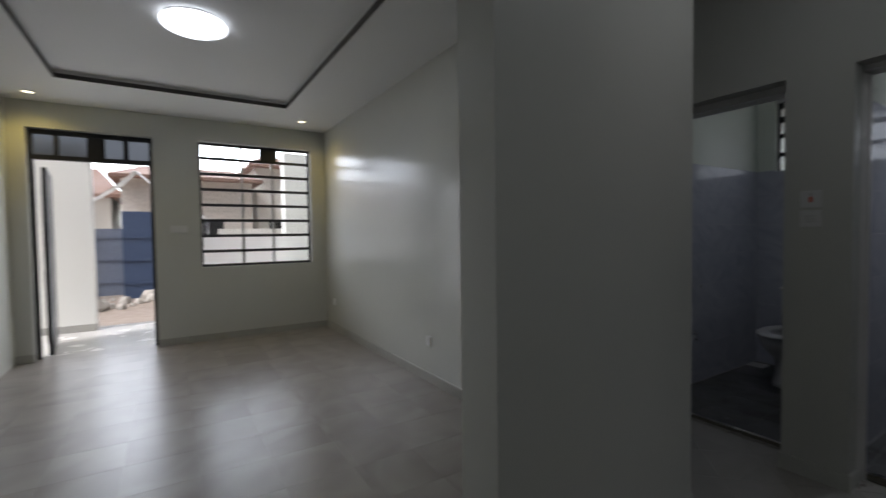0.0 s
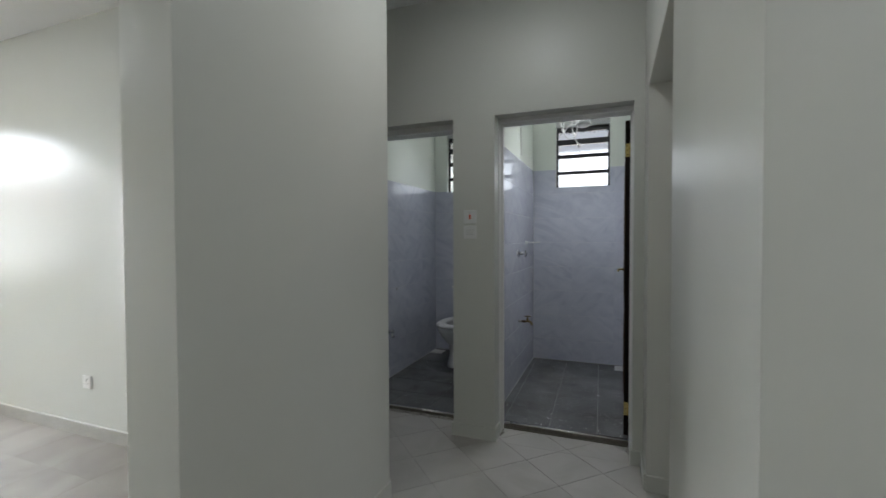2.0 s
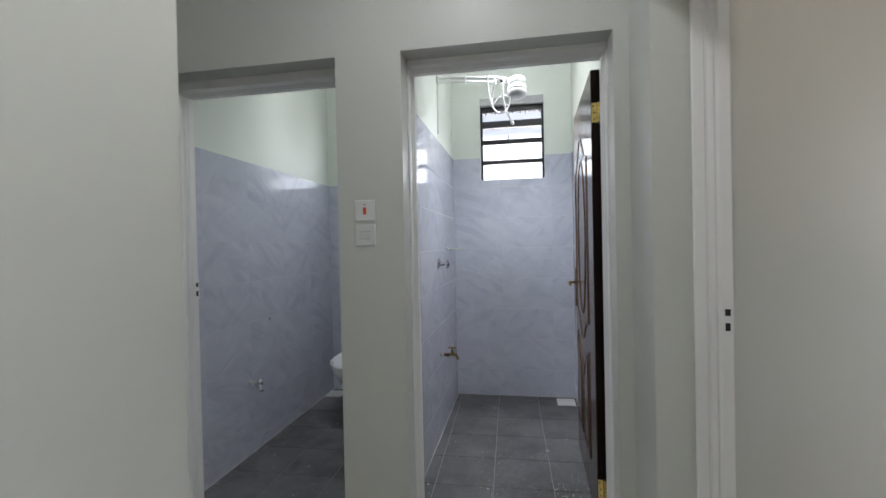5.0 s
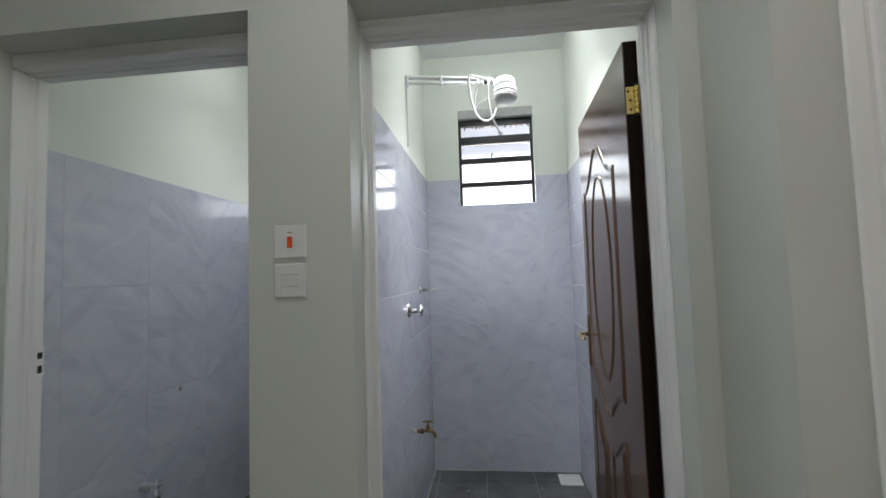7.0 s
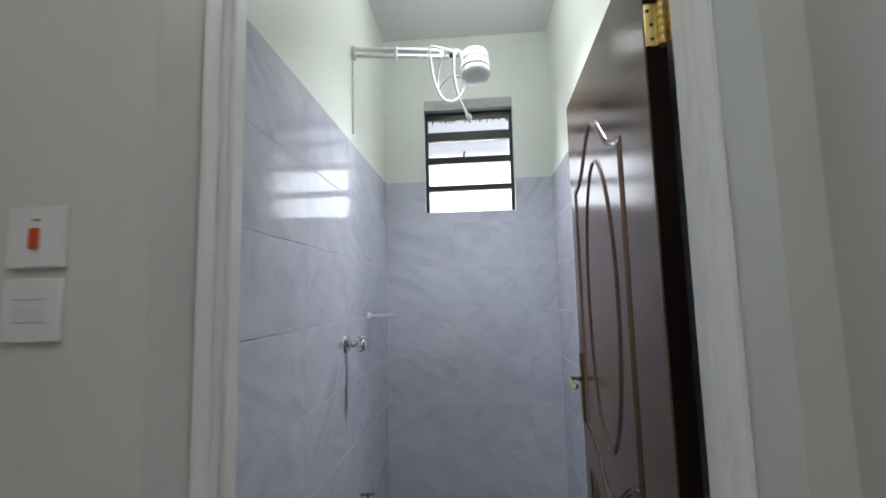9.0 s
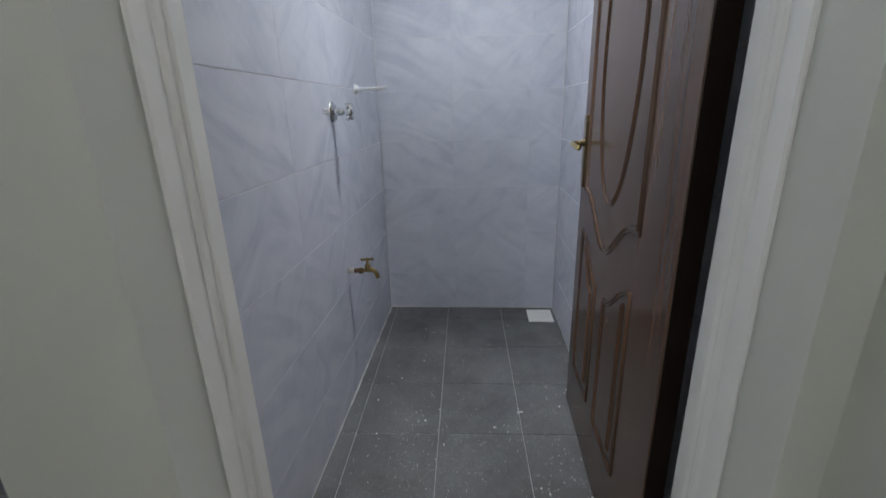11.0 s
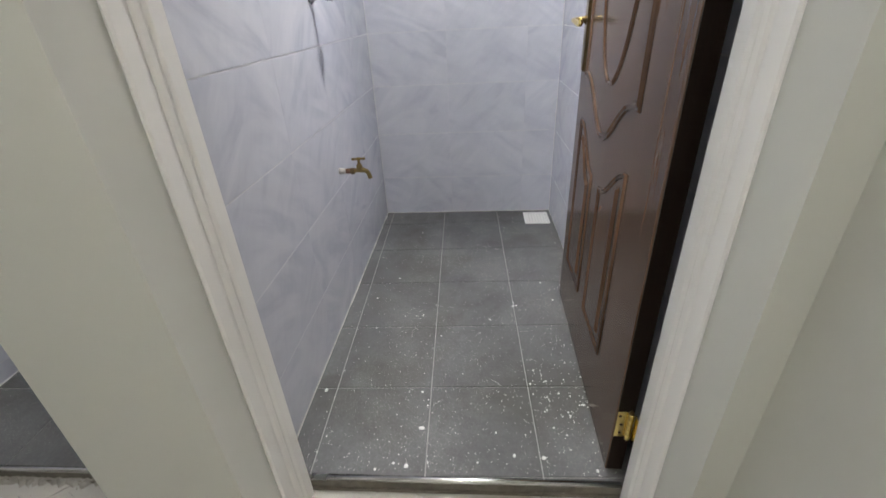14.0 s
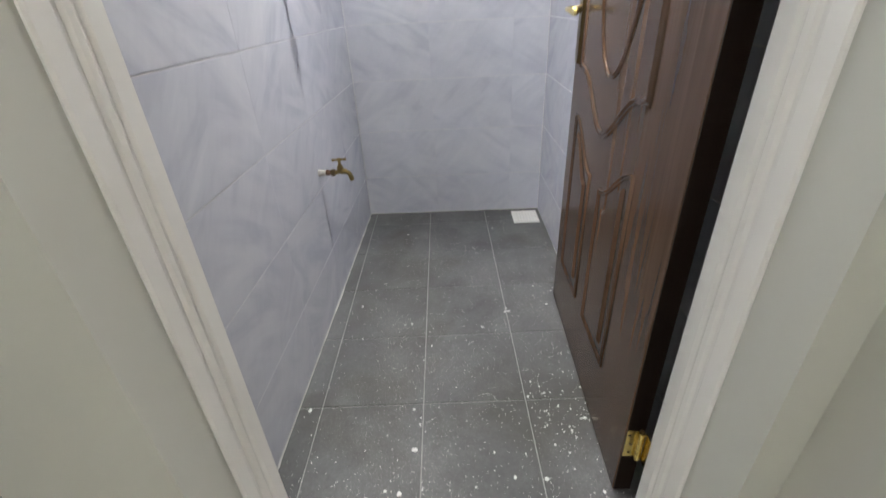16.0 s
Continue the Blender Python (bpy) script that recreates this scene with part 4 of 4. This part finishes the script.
# ---- outside ----
g = bmesh.new()
box(g, -60, 60, 8.3, 90, -0.40, -0.20)
box(g, -60, -1.7, -60, 8.3, -0.40, -0.20)
box(g, 4.85, 60, -60, 8.3, -0.40, -0.20)
box(g, -1.7, 4.85, -60, -3.2, -0.40, -0.20)
structure("ground", g, EARTH, "bare brown earth of the yard", "ground")
structure("porch_floor", boxes((-3.0, 4.85, 6.43, 8.3, -0.40, FZ - 0.015), bev=0.004), PORCH, "pale tiled porch slab", "floor")


def porch_pier(x0, x1, y0, y1):
    t = thing("porch_pier", pose((x0 + x1) / 2, (y0 + y1) / 2, FZ - 0.015), "white rendered porch pier with grey skirting", "pier", "porch piers")
    w, dpt = (x1 - x0) / 2, (y1 - y0) / 2
    part("shaft", boxes((-w, w, -dpt, dpt, 0.0, 2.698), bev=0.006), OUTWHITE, t)
    part("skirting", boxes((-w - 0.01, w + 0.01, -dpt - 0.01, dpt + 0.01, 0.0, 0.10), bev=0.003), SKIRT, t)


porch_pier(-1.75, -1.03, 7.95, 8.2)
porch_pier(1.55, 2.25, 7.6, 7.9)


def steel_gate():
    t = thing("metal_gate", pose(-0.6, 13.4, -0.2), "dark blue sheet steel gate standing ajar", "gate")
    part("post", boxes((-1.45, -1.31, -0.08, 0.08, 0, 1.95), bev=0.01), BLUE, t)
    part("gate_leaf", boxes((-1.30, -0.36, -0.03, 0.03, 0.08, 1.72), bev=0.005), GATEGREY, t, "grey-blue steel leaf")
    part("gate_leaf", boxes((-0.45, 0.75, -0.60, -0.52, 0.03, 2.12), bev=0.005), BLUE, t, "dark blue steel leaf")
    for z in (0.4, 0.95, 1.5):
        part("rail", boxes((-0.44, 0.74, -0.625, -0.601, z - 0.02, z + 0.02)), BLUE, t)
        part("rail", boxes((-1.29, -0.37, -0.05, -0.031, z - 0.012, z + 0.012)), GATEGREY, t)


steel_gate()
m, n, l, b = material("bright_hazy_sky")
n.remove(b)
em = n.new("ShaderNodeEmission")
em.inputs["Color"].default_value, em.inputs["Strength"].default_value = (0.93, 0.97, 1.0, 1), 10.0
l.new(em.outputs[0], n["Material Output"].inputs["Surface"])
structure("backdrop_sky", boxes((-80, 80, 75, 75.2, -0.5, 60)), m, "bright hazy white sky beyond the yard", "sky")
structure("boundary_wall", boxes((-14, -1.75, 13.3, 13.55, -0.2, 2.1), (1.05, 14, 13.3, 13.55, -0.2, 1.5)), OUTWHITE, "whitewashed boundary wall", "wall")


def house(x, y, w, dpt, h, mat, label, roof_h):
    t = thing("house", pose(x, y, -0.2), label, "house")
    part("wall", boxes((-w / 2, w / 2, -dpt / 2, dpt / 2, 0, h)), mat, t)
    bm = bmesh.new()
    a, b = w / 2 + 0.4, dpt / 2 + 0.4
    v = [bm.verts.new(c) for c in ((-a, -b, h), (a, -b, h), (a, b, h), (-a, b, h), (-a + 1, 0, h + roof_h), (a - 1, 0, h + roof_h), (-a, -b, h - 0.12), (a, -b, h - 0.12), (a, b, h - 0.12), (-a, b, h - 0.12))]
    for q in ((0, 1, 5, 4), (2, 3, 4, 5), (1, 2, 5), (3, 0, 4), (0, 1, 7, 6), (1, 2, 8, 7), (2, 3, 9, 8), (3, 0, 6, 9), (6, 7, 8, 9)):
        bm.faces.new([v[k] for k in q])
    part("roof", bm, ROOF, t, "brown corrugated roof")
    for k in range(int(w // 2)):
        wx = -w / 2 + 1.0 + 2 * k
        p = part("window", boxes((wx - 0.45, wx + 0.45, -dpt / 2 - 0.04, -dpt / 2 + 0.02, 1.0, 2.2)), BLACK, t)
        part("sill", boxes((wx - 0.5, wx + 0.5, -dpt / 2 - 0.1, -dpt / 2 - 0.041, 0.92, 0.99)), OUTWHITE, p)


house(0.7, 23, 4.6, 5, 3.9, BRICK, "tan masonry house with brown roof across the lane", 0.7)
house(5.6, 25, 4.2, 5, 4.9, OUTWHITE, "tall pale rendered house with brown roof", 0.8)
house(9.0, 18.5, 6, 5, 2.9, OUTWHITE, "pale rendered house with brown roof", 1.2)
house(-6.0, 24, 8, 5, 3.2, OUTWHITE, "pale rendered house behind the wall", 1.3)


def canopy():
    t = thing("shade_canopy", pose(-0.85, 15.6, -0.2), "white sheet canopy on poles", "canopy")
    bm = bmesh.new()
    n = 8
    vs = [[bm.verts.new((-1.75 + 3.5 * i / n, -1.2 + 2.4 * j / n, 1.95 + 1.35 * (1 - abs(2 * i / n - 1) ** 0.8) + 0.25 * j / n)) for j in range(n + 1)] for i in range(n + 1)]
    for i in range(n):
        for j in range(n):
            bm.faces.new((vs[i][j], vs[i + 1][j], vs[i + 1][j + 1], vs[i][j + 1]))
    bmesh.ops.solidify(bm, geom=bm.faces[:], thickness=0.02)
    part("sheet", bm, SPLASH, t, "", True)
    for x in (-1.7, 1.7):
        for y in (-1.15, 1.15):
            part("pole", tube([(x, y, 0), (x, y, 2.0 + 0.1 * (y + 1.15))], 0.03, 8), STEEL, t)


canopy()
bm = bmesh.new()
rng = random.Random(4)
for k in range(40):
    s = rng.uniform(0.06, 0.22)
    r = bmesh.ops.create_icosphere(bm, subdivisions=1, radius=s)
    bmesh.ops.transform(bm, matrix=pose(rng.uniform(-1.9, 0.3), rng.uniform(11.2, 12.9), -0.2 + s * 0.3, rng.uniform(0, 90), rng.uniform(0, 90), 0), verts=r["verts"])
tagged(part("rubble_heap", bm, RUBBLE), "pale loose stones heaped on the earth", "rubble", "", "stuff")

# ---- tiles ----
def tile_mesh(w, h, t=0.008, c=0.0007):
    """A tile lying in x and y about its middle, its face at z = 0."""
    a, b = w / 2, h / 2
    v = []
    for z, i in ((-t, 0), (-c, 0), (0, c)):
        j = i * 0.3
        v += [(-a + j, -b + i, z), (a - j, -b + i, z), (a - j, b - i, z), (-a + j, b - i, z)]
    f = [(8, 9, 10, 11)]
    for k in range(4):
        j = (k + 1) % 4
        f += [(k, j, 4 + j, 4 + k), (4 + k, 4 + j, 8 + j, 8 + k)]
    me = bpy.data.meshes.new("tile")
    me.from_pydata(v, [], f)
    return me


tile_cache = {}


def lay(parent, m, u0, u1, v0, v1, mat, gap=0.0025, name="tile"):
    """One tile on the plane whose frame is m, between u0..u1 and v0..v1."""
    w, h = u1 - u0 - gap * 0.15, v1 - v0 - gap
    if w < 0.006 or h < 0.006:
        return
    key = (round(w, 4), round(h, 4), mat.name)
    if key not in tile_cache:
        tile_cache[key] = tile_mesh(w, h)
        tile_cache[key].materials.append(mat)
    ob = new(name, tile_cache[key])
    ob.parent = parent
    ob.matrix_basis = m @ Matrix.Translation(((u0 + u1) / 2, (v0 + v1) / 2, 0))
    return ob


def breaks(a, b, first, step):
    k = math.ceil((a - first) / step)
    out = [a]
    while first + k * step < b - 0.004:
        p = first + k * step
        if p > a + 0.004:
            out.append(p)
        k += 1
    return out + [b]


def tiled(parent, m, us, vs, mat, hole=None, gap=0.0025):
    for u0, u1 in zip(us, us[1:]):
        for v0, v1 in zip(vs, vs[1:]):
            if hole and u0 < hole[1] and u1 > hole[0] and v0 < hole[3] and v1 > hole[2]:
                if u0 < hole[0]:
                    lay(parent, m, u0, hole[0], v0, v1, mat, gap)
                if u1 > hole[1]:
                    lay(parent, m, hole[1], u1, v0, v1, mat, gap)
                if v0 < hole[2]:
                    lay(parent, m, max(u0, hole[0]), min(u1, hole[1]), v0, hole[2], mat, gap)
            else:
                lay(parent, m, u0, u1, v0, v1, mat, gap)


def plane_frame(o, u, v):
    u, v = Vector(u), Vector(v)
    n = u.cross(v)
    return Matrix(((u.x, v.x, n.x, o[0]), (u.y, v.y, n.y, o[1]), (u.z, v.z, n.z, o[2]), (0, 0, 0, 1)))


def wet_tiling(y0, y1, top, first_y, hole, tag, first_z, step):
    zs = [WZ] + [first_z + step * k for k in range(8) if first_z + step * k < top - 0.02] + [top]
    # back wall, seen along +x; u runs to -y
    b = structure("tiling_back_" + tag, boxes((4.6049, 4.6115, y0 - 0.006, hole[0], WZ, top - 0.002), (4.6049, 4.6115, hole[1], y1 + 0.006, WZ, top - 0.002), (4.6049, 4.6115, hole[0], hole[1], WZ, 1.798)), GROUT_W, "grey-lilac marbled wall tiles with pale joints", "wall tiles")
    tiled(b, plane_frame((4.604, 0, 0), (0, -1, 0), (0, 0, 1)), breaks(-y1, -y0, -first_y, 0.4), zs, WTILE, (-hole[1], -hole[0], 1.80, 2.6))
    # wall at y1 (faces -y), u runs to +x ; wall at y0 (faces +y), u runs to -x
    b = structure("tiling_left_" + tag, boxes((2.906, 4.606, y1 + 0.0009, y1 + 0.0075, WZ, top - 0.002)), GROUT_W, "grey-lilac marbled wall tiles with pale joints", "wall tiles")
    tiled(b, plane_frame((0, y1, 0), (1, 0, 0), (0, 0, 1)), breaks(2.906, 4.604, 3.42, 0.4), zs, WTILE)
    b = structure("tiling_right_" + tag, boxes((2.906, 4.606, y0 - 0.0075, y0 - 0.0009, WZ, top - 0.002)), GROUT_W, "grey-lilac marbled wall tiles with pale joints", "wall tiles")
    tiled(b, plane_frame((0, y0, 0), (-1, 0, 0), (0, 0, 1)), breaks(-4.604, -2.906, -4.2, 0.4), zs, WTILE)


wet_tiling(-0.130, 0.828, 1.990, 0.436, SW, "shower", 0.238, 0.2508)
wet_tiling(0.953, 1.940, 1.815, 1.55, TW, "toilet", 0.085, 0.2475)
def clip(poly, x0, x1, y0, y1):
    for axis, lim, keep in ((0, x0, 1), (0, x1, -1), (1, y0, 1), (1, y1, -1)):
        out = []
        for a, b in zip(poly, poly[1:] + poly[:1]):
            ia, ib = (a[axis] - lim) * keep >= 0, (b[axis] - lim) * keep >= 0
            if ia:
                out.append(a)
            if ia != ib:
                t = (lim - a[axis]) / (b[axis] - a[axis])
                out.append((a[0] + t * (b[0] - a[0]), a[1] + t * (b[1] - a[1])))
        poly = out
        if len(poly) < 3:
            return []
    return poly


def laid_on_slant(parent, regions, origin, angle, size, gap, z, mat, reach):
    """Square tiles of a slanted grid, cut to rectangular regions; origin is a crossing of joints."""
    ca, sa = math.cos(angle), math.sin(angle)
    for region in regions:
        for i in range(-reach, reach):
            for j in range(-reach, reach):
                a, b, h = i * size, j * size, gap / 2
                sq = [(origin[0] + p * ca - q * sa, origin[1] + p * sa + q * ca)
                      for p, q in ((a + h, b + h), (a + size - h, b + h), (a + size - h, b + size - h), (a + h, b + size - h))]
                poly = clip(sq, *region)
                if len(poly) < 3:
                    continue
                area = abs(sum(p[0] * q[1] - q[0] * p[1] for p, q in zip(poly, poly[1:] + poly[:1]))) / 2
                if area < 1e-4:
                    continue
                cx, cy = sum(p[0] for p in poly) / len(poly), sum(p[1] for p in poly) / len(poly)
                k, c = len(poly), 0.985
                me = bpy.data.meshes.new("tile")
                me.from_pydata([(x - cx, y - cy, -0.008) for x, y in poly] + [(x - cx, y - cy, -0.0008) for x, y in poly] + [((x - cx) * c, (y - cy) * c, 0) for x, y in poly], [],
                               [tuple(range(2 * k, 3 * k))] + [(w * k + q, w * k + (q + 1) % k, w * k + k + (q + 1) % k, w * k + k + q) for w in (0, 1) for q in range(k)])
                me.materials.append(mat)
                ob = new("tile", me)
                ob.parent = parent
                ob.matrix_basis = pose(cx, cy, z)


flr = structure("floor_shower", boxes((2.9185, 2.919, 0.10, 0.11, WZ - 0.0045, WZ - 0.003)), GROUT_F, "dark slate-grey floor tiles spotted with paint", "floor")
laid_on_slant(flr, [(2.919, 4.604, -0.13, 0.828)], (3.529, 0.457), radians(1.3), 0.3062, 0.0034, WZ, FTILE, 7)
flr = structure("floor_toilet", boxes((2.9185, 2.919, 1.10, 1.11, WZ - 0.0045, WZ - 0.003)), GROUT_F, "dark slate-grey floor tiles", "floor")
laid_on_slant(flr, [(2.919, 4.604, 0.953, 1.94)], (3.20, 1.63), radians(0.5), 0.3045, 0.0034, WZ, FTILE, 7)
corr = structure("floor_corridor", boxes((1.0, 1.01, 0.4, 0.41, FZ - 0.0095, FZ - 0.009)), GROUT_C, "pale stone-look tiles laid diagonally, dusty", "floor")
CU, CV = 2.454, 1.72
laid_on_slant(corr, [(0.768, 2.69, -0.118, 1.10), (1.91, 2.69, 1.10, 1.893), (2.69, 2.902, *D2), (2.69, 2.902, *D1), (1.47, 2.43, -0.36, -0.118)],
              ((CU + CV) * math.sqrt(0.5), (CU - CV) * math.sqrt(0.5)), radians(45), 0.302, 0.0024, FZ, CTILE, 12)

liv = structure("floor_living", boxes((0.0, 0.01, 4.0, 4.01, FZ - 0.0095, FZ - 0.009)), GROUT_C, "beige stone-look floor tiles, glossy", "floor")
LT = 0.365
top_frame = plane_frame((0, 0, FZ), (1, 0, 0), (0, 1, 0))
tiled(liv, top_frame, breaks(-1.5, 0.768, 0.0, LT), breaks(-0.4, 6.21, 2.33, LT), LTILE, None, 0.0011)
tiled(liv, top_frame, breaks(0.768, 1.80, 0.0, LT), breaks(1.30, 6.21, 2.33, LT), LTILE, None, 0.0011)
tiled(liv, top_frame, [LD[0], -0.798, LD[1]], [6.21, 6.43], LTILE, None, 0.003)
structure("floor_rest", boxes((-1.5, 0.60, -3.0, -0.40, FZ - 0.0095, FZ), (0.78, 3.14, -2.45, -0.36, FZ - 0.0095, FZ), (1.91, 2.69, 1.895, 4.4, FZ - 0.0095, FZ - 0.002), (2.69, 4.6, 2.11, 4.4, FZ - 0.0095, FZ - 0.002)), LTILE, "beige tiled floor", "floor")

# ---- paint spots on the shower floor ----
rng = random.Random(11)
verts, faces = [], []


def spot(x, y, z, r):
    n, k0 = 7, len(verts)
    a0 = rng.uniform(0, 6)
    sx, sy = rng.uniform(0.7, 1.3), rng.uniform(0.7, 1.3)
    for k in range(n):
        a = a0 + 2 * math.pi * k / n
        rr = r * rng.uniform(0.75, 1.15)
        verts.append((x + rr * math.cos(a) * sx, y + rr * math.sin(a) * sy, z + 0.0004))
    verts.append((x, y, z + 0.0004 + min(0.0012, r * 0.25)))
    for k in range(n):
        faces.append((k0 + k, k0 + (k + 1) % n, k0 + n))


for k in range(2100):
    y = 0.81 - 0.92 * rng.random() ** 0.8
    x = 2.93 + 1.62 * rng.random() ** 1.35
    r = 0.0006 + 0.0012 * rng.random() ** 2 + (0.0035 * rng.random() ** 2 if rng.random() < 0.035 else 0)
    if -0.12 < y < 0.81 and not (y < 0.01 and x > 4.42):
        spot(x, y, WZ, r)
for cx, cy, n, s in ((3.175, 0.094, 26, 0.018), (3.176, -0.015, 22, 0.018), (3.434, 0.036, 24, 0.030), (3.658, 0.148, 14, 0.010), (3.122, 0.058, 40, 0.050), (3.298, 0.096, 34, 0.060), (3.250, 0.016, 30, 0.050), (3.592, 0.545, 16, 0.030), (3.771, -0.041, 20, 0.050), (3.248, 0.563, 30, 0.120), (4.164, 0.244, 16, 0.050), (2.952, 0.769, 26, 0.030), (4.210, -0.091, 10, 0.030)):
    for k in range(n):
        spot(rng.gauss(cx, s), rng.gauss(cy, s * 0.6), WZ, 0.0006 + 0.0034 * rng.random() ** 4)
for x, y, r in ((3.066, 0.466, 0.0080), (2.979, 0.128, 0.0080), (2.946, 0.496, 0.0070), (2.953, 0.532, 0.0050), (2.984, 0.207, 0.0050), (3.205, 0.791, 0.0060), (3.241, 0.135, 0.0040), (3.202, 0.478, 0.0040), (3.149, 0.456, 0.0035), (3.033, 0.739, 0.0030), (2.960, 0.306, 0.0030), (3.050, 0.170, 0.0030), (2.945, -0.004, 0.0060), (3.716, 0.721, 0.0060), (3.598, 0.513, 0.0040), (4.012, 0.563, 0.0030)):
    spot(x, y, WZ, r)
for k in range(16):
    x, y, a = rng.uniform(3.0, 4.3), rng.uniform(0.0, 0.7), rng.uniform(0, math.pi)
    for q in range(rng.randint(6, 14)):
        spot(x + q * 0.0035 * math.cos(a), y + q * 0.0035 * math.sin(a), WZ, rng.uniform(0.0005, 0.0013))
        a += rng.uniform(-0.15, 0.15)
me = bpy.data.meshes.new("paint_spots")
me.from_pydata(verts, [], faces)
me.materials.append(SPLASH)
tagged(new("paint_spots", me), "dried white paint drops scattered over the floor", "paint spots", "", "stuff")
verts, faces = [], []
for k in range(260):
    x, y = 2.97 + 1.4 * rng.random(), 0.97 + 0.95 * rng.random()
    spot(x, y, WZ, 0.0008 + 0.003 * rng.random() ** 3)
me = bpy.data.meshes.new("paint_spots")
me.from_pydata(verts, [], faces)
me.materials.append(SPLASH)
tagged(new("paint_spots", me), "dried white paint drops on the toilet floor", "paint spots", "", "stuff")

# ---- ragged white grout at the foot of the tiled walls ----
bm = bmesh.new()
for (ax, ay), (bx, by) in (((2.93, 0.826), (4.602, 0.826)), ((4.602, 0.826), (4.602, -0.128)), ((3.75, -0.128), (4.602, -0.128)), ((2.93, 1.938), (4.602, 1.938)), ((4.602, 0.955), (4.602, 1.938))):
    n = int(math.hypot(bx - ax, by - ay) / 0.03)
    nx, ny = (by - ay), -(bx - ax)
    ln = math.hypot(nx, ny)
    nx, ny = nx / ln, ny / ln
    rows = []
    for k in range(n + 1):
        t = k / n
        x, y, w = ax + (bx - ax) * t, ay + (by - ay) * t, 0.002 + 0.004 * rng.random() ** 3
        rows.append((bm.verts.new((x, y, WZ + 0.002 + 0.003 * rng.random())), bm.verts.new((x + nx * w, y + ny * w, WZ + 0.0004))))
    for p, q in zip(rows, rows[1:]):
        bm.faces.new((p[0], q[0], q[1], p[1]))
tagged(part("trim_grout_fillet", bm, PALEGREY), "ragged white grout along the foot of tiled walls", "grout", "", "structure")

# ---- white grout up the tiled corners ----
for x, y, sx, sy, top in ((4.603, 0.827, -1, -1, 1.985), (4.603, -0.129, -1, 1, 1.985), (4.603, 1.939, -1, -1, 1.81)):
    bm = bmesh.new()
    rows = []
    for k in range(61):
        z, a, b = WZ + 0.004 + (top - WZ) * k / 60, 0.0015 + 0.003 * rng.random() ** 2, 0.0015 + 0.003 * rng.random() ** 2
        rows.append([bm.verts.new((x + sx * a, y + sy * 0.0002, z)), bm.verts.new((x + sx * 0.0012, y + sy * 0.0012, z)), bm.verts.new((x + sx * 0.0002, y + sy * b, z))])
    for p, q in zip(rows, rows[1:]):
        for j in (0, 1):
            bm.faces.new((p[j], q[j], q[j + 1], p[j + 1]))
    tagged(part("trim_corner_grout", bm, GROUT_W), "thin white grout in a tiled corner", "grout", "", "structure")

# ---- rough mortar left along the thresholds ----
def mortar_ridge(y0, y1, reach, high, label):
    """A lumpy strip of mortar against the threshold trim, ragged towards the corridor."""
    n, cols, rows = int((y1 - y0) / 0.009), (0.0, 0.35, 0.7, 1.0), []
    bm = bmesh.new()
    for k in range(n + 1):
        y = y0 + (y1 - y0) * k / n
        w = reach * (0.35 + 0.65 * rng.random() ** 1.5) * (0.6 + 0.4 * math.sin(y * 23) ** 2)
        rows.append([bm.verts.new((2.9068 - w * c, y + rng.uniform(-0.002, 0.002), FZ + (high * (1 - c) * rng.uniform(0.6, 1.1) if c < 1 else -0.001))) for c in cols])
    for a, b in zip(rows, rows[1:]):
        for p in range(len(cols) - 1):
            bm.faces.new((a[p], a[p + 1], b[p + 1], b[p]))
    tagged(part("mortar_ridge", bm, MORTAR), label, "debris", "", "stuff")


mortar_ridge(D1[0] + 0.035, D1[1] - 0.035, 0.034, 0.016, "rough pale mortar along the toilet threshold")
mortar_ridge(D2[0] + 0.035, D2[1] - 0.035, 0.009, 0.008, "thin dirty mortar line along the shower threshold")
bm = bmesh.new()
for k in range(60):
    s = rng.uniform(0.0008, 0.0026)
    y = rng.uniform(D1[0] + 0.03, D1[1] - 0.03) if k % 4 else rng.choice((D2[0] + 0.045, D2[1] - 0.045)) + rng.gauss(0, 0.012)
    q = bmesh.ops.create_icosphere(bm, subdivisions=1, radius=s)
    bmesh.ops.transform(bm, matrix=pose(2.885 - abs(rng.gauss(0, 0.02)), y, FZ + s * 0.4, rng.uniform(0, 90), rng.uniform(0, 90), 0) @ Matrix.Diagonal((1, 1.8, 0.6, 1)), verts=q["verts"])
for fx, fy in ((2.80, D2[0] + 0.012), (2.86, D2[0] + 0.016), (2.79, D2[1] - 0.012), (2.85, D2[1] - 0.015), (2.80, D1[0] + 0.012), (2.80, D1[1] - 0.012)):
    for k in range(9):
        q = bmesh.ops.create_icosphere(bm, subdivisions=2, radius=rng.uniform(0.003, 0.009))
        for v in q["verts"]:
            v.co *= rng.uniform(0.75, 1.15)
        bmesh.ops.transform(bm, matrix=pose(fx + rng.gauss(0, 0.02), fy + rng.gauss(0, 0.007), FZ + rng.uniform(0.0, 0.008), rng.uniform(0, 90), 0, rng.uniform(0, 90)) @ Matrix.Diagonal((1.6, 1, 0.8, 1)), verts=q["verts"])
tagged(part("mortar_crumbs", bm, MORTAR), "loose pale mortar crumbs along the thresholds", "debris", "", "stuff")
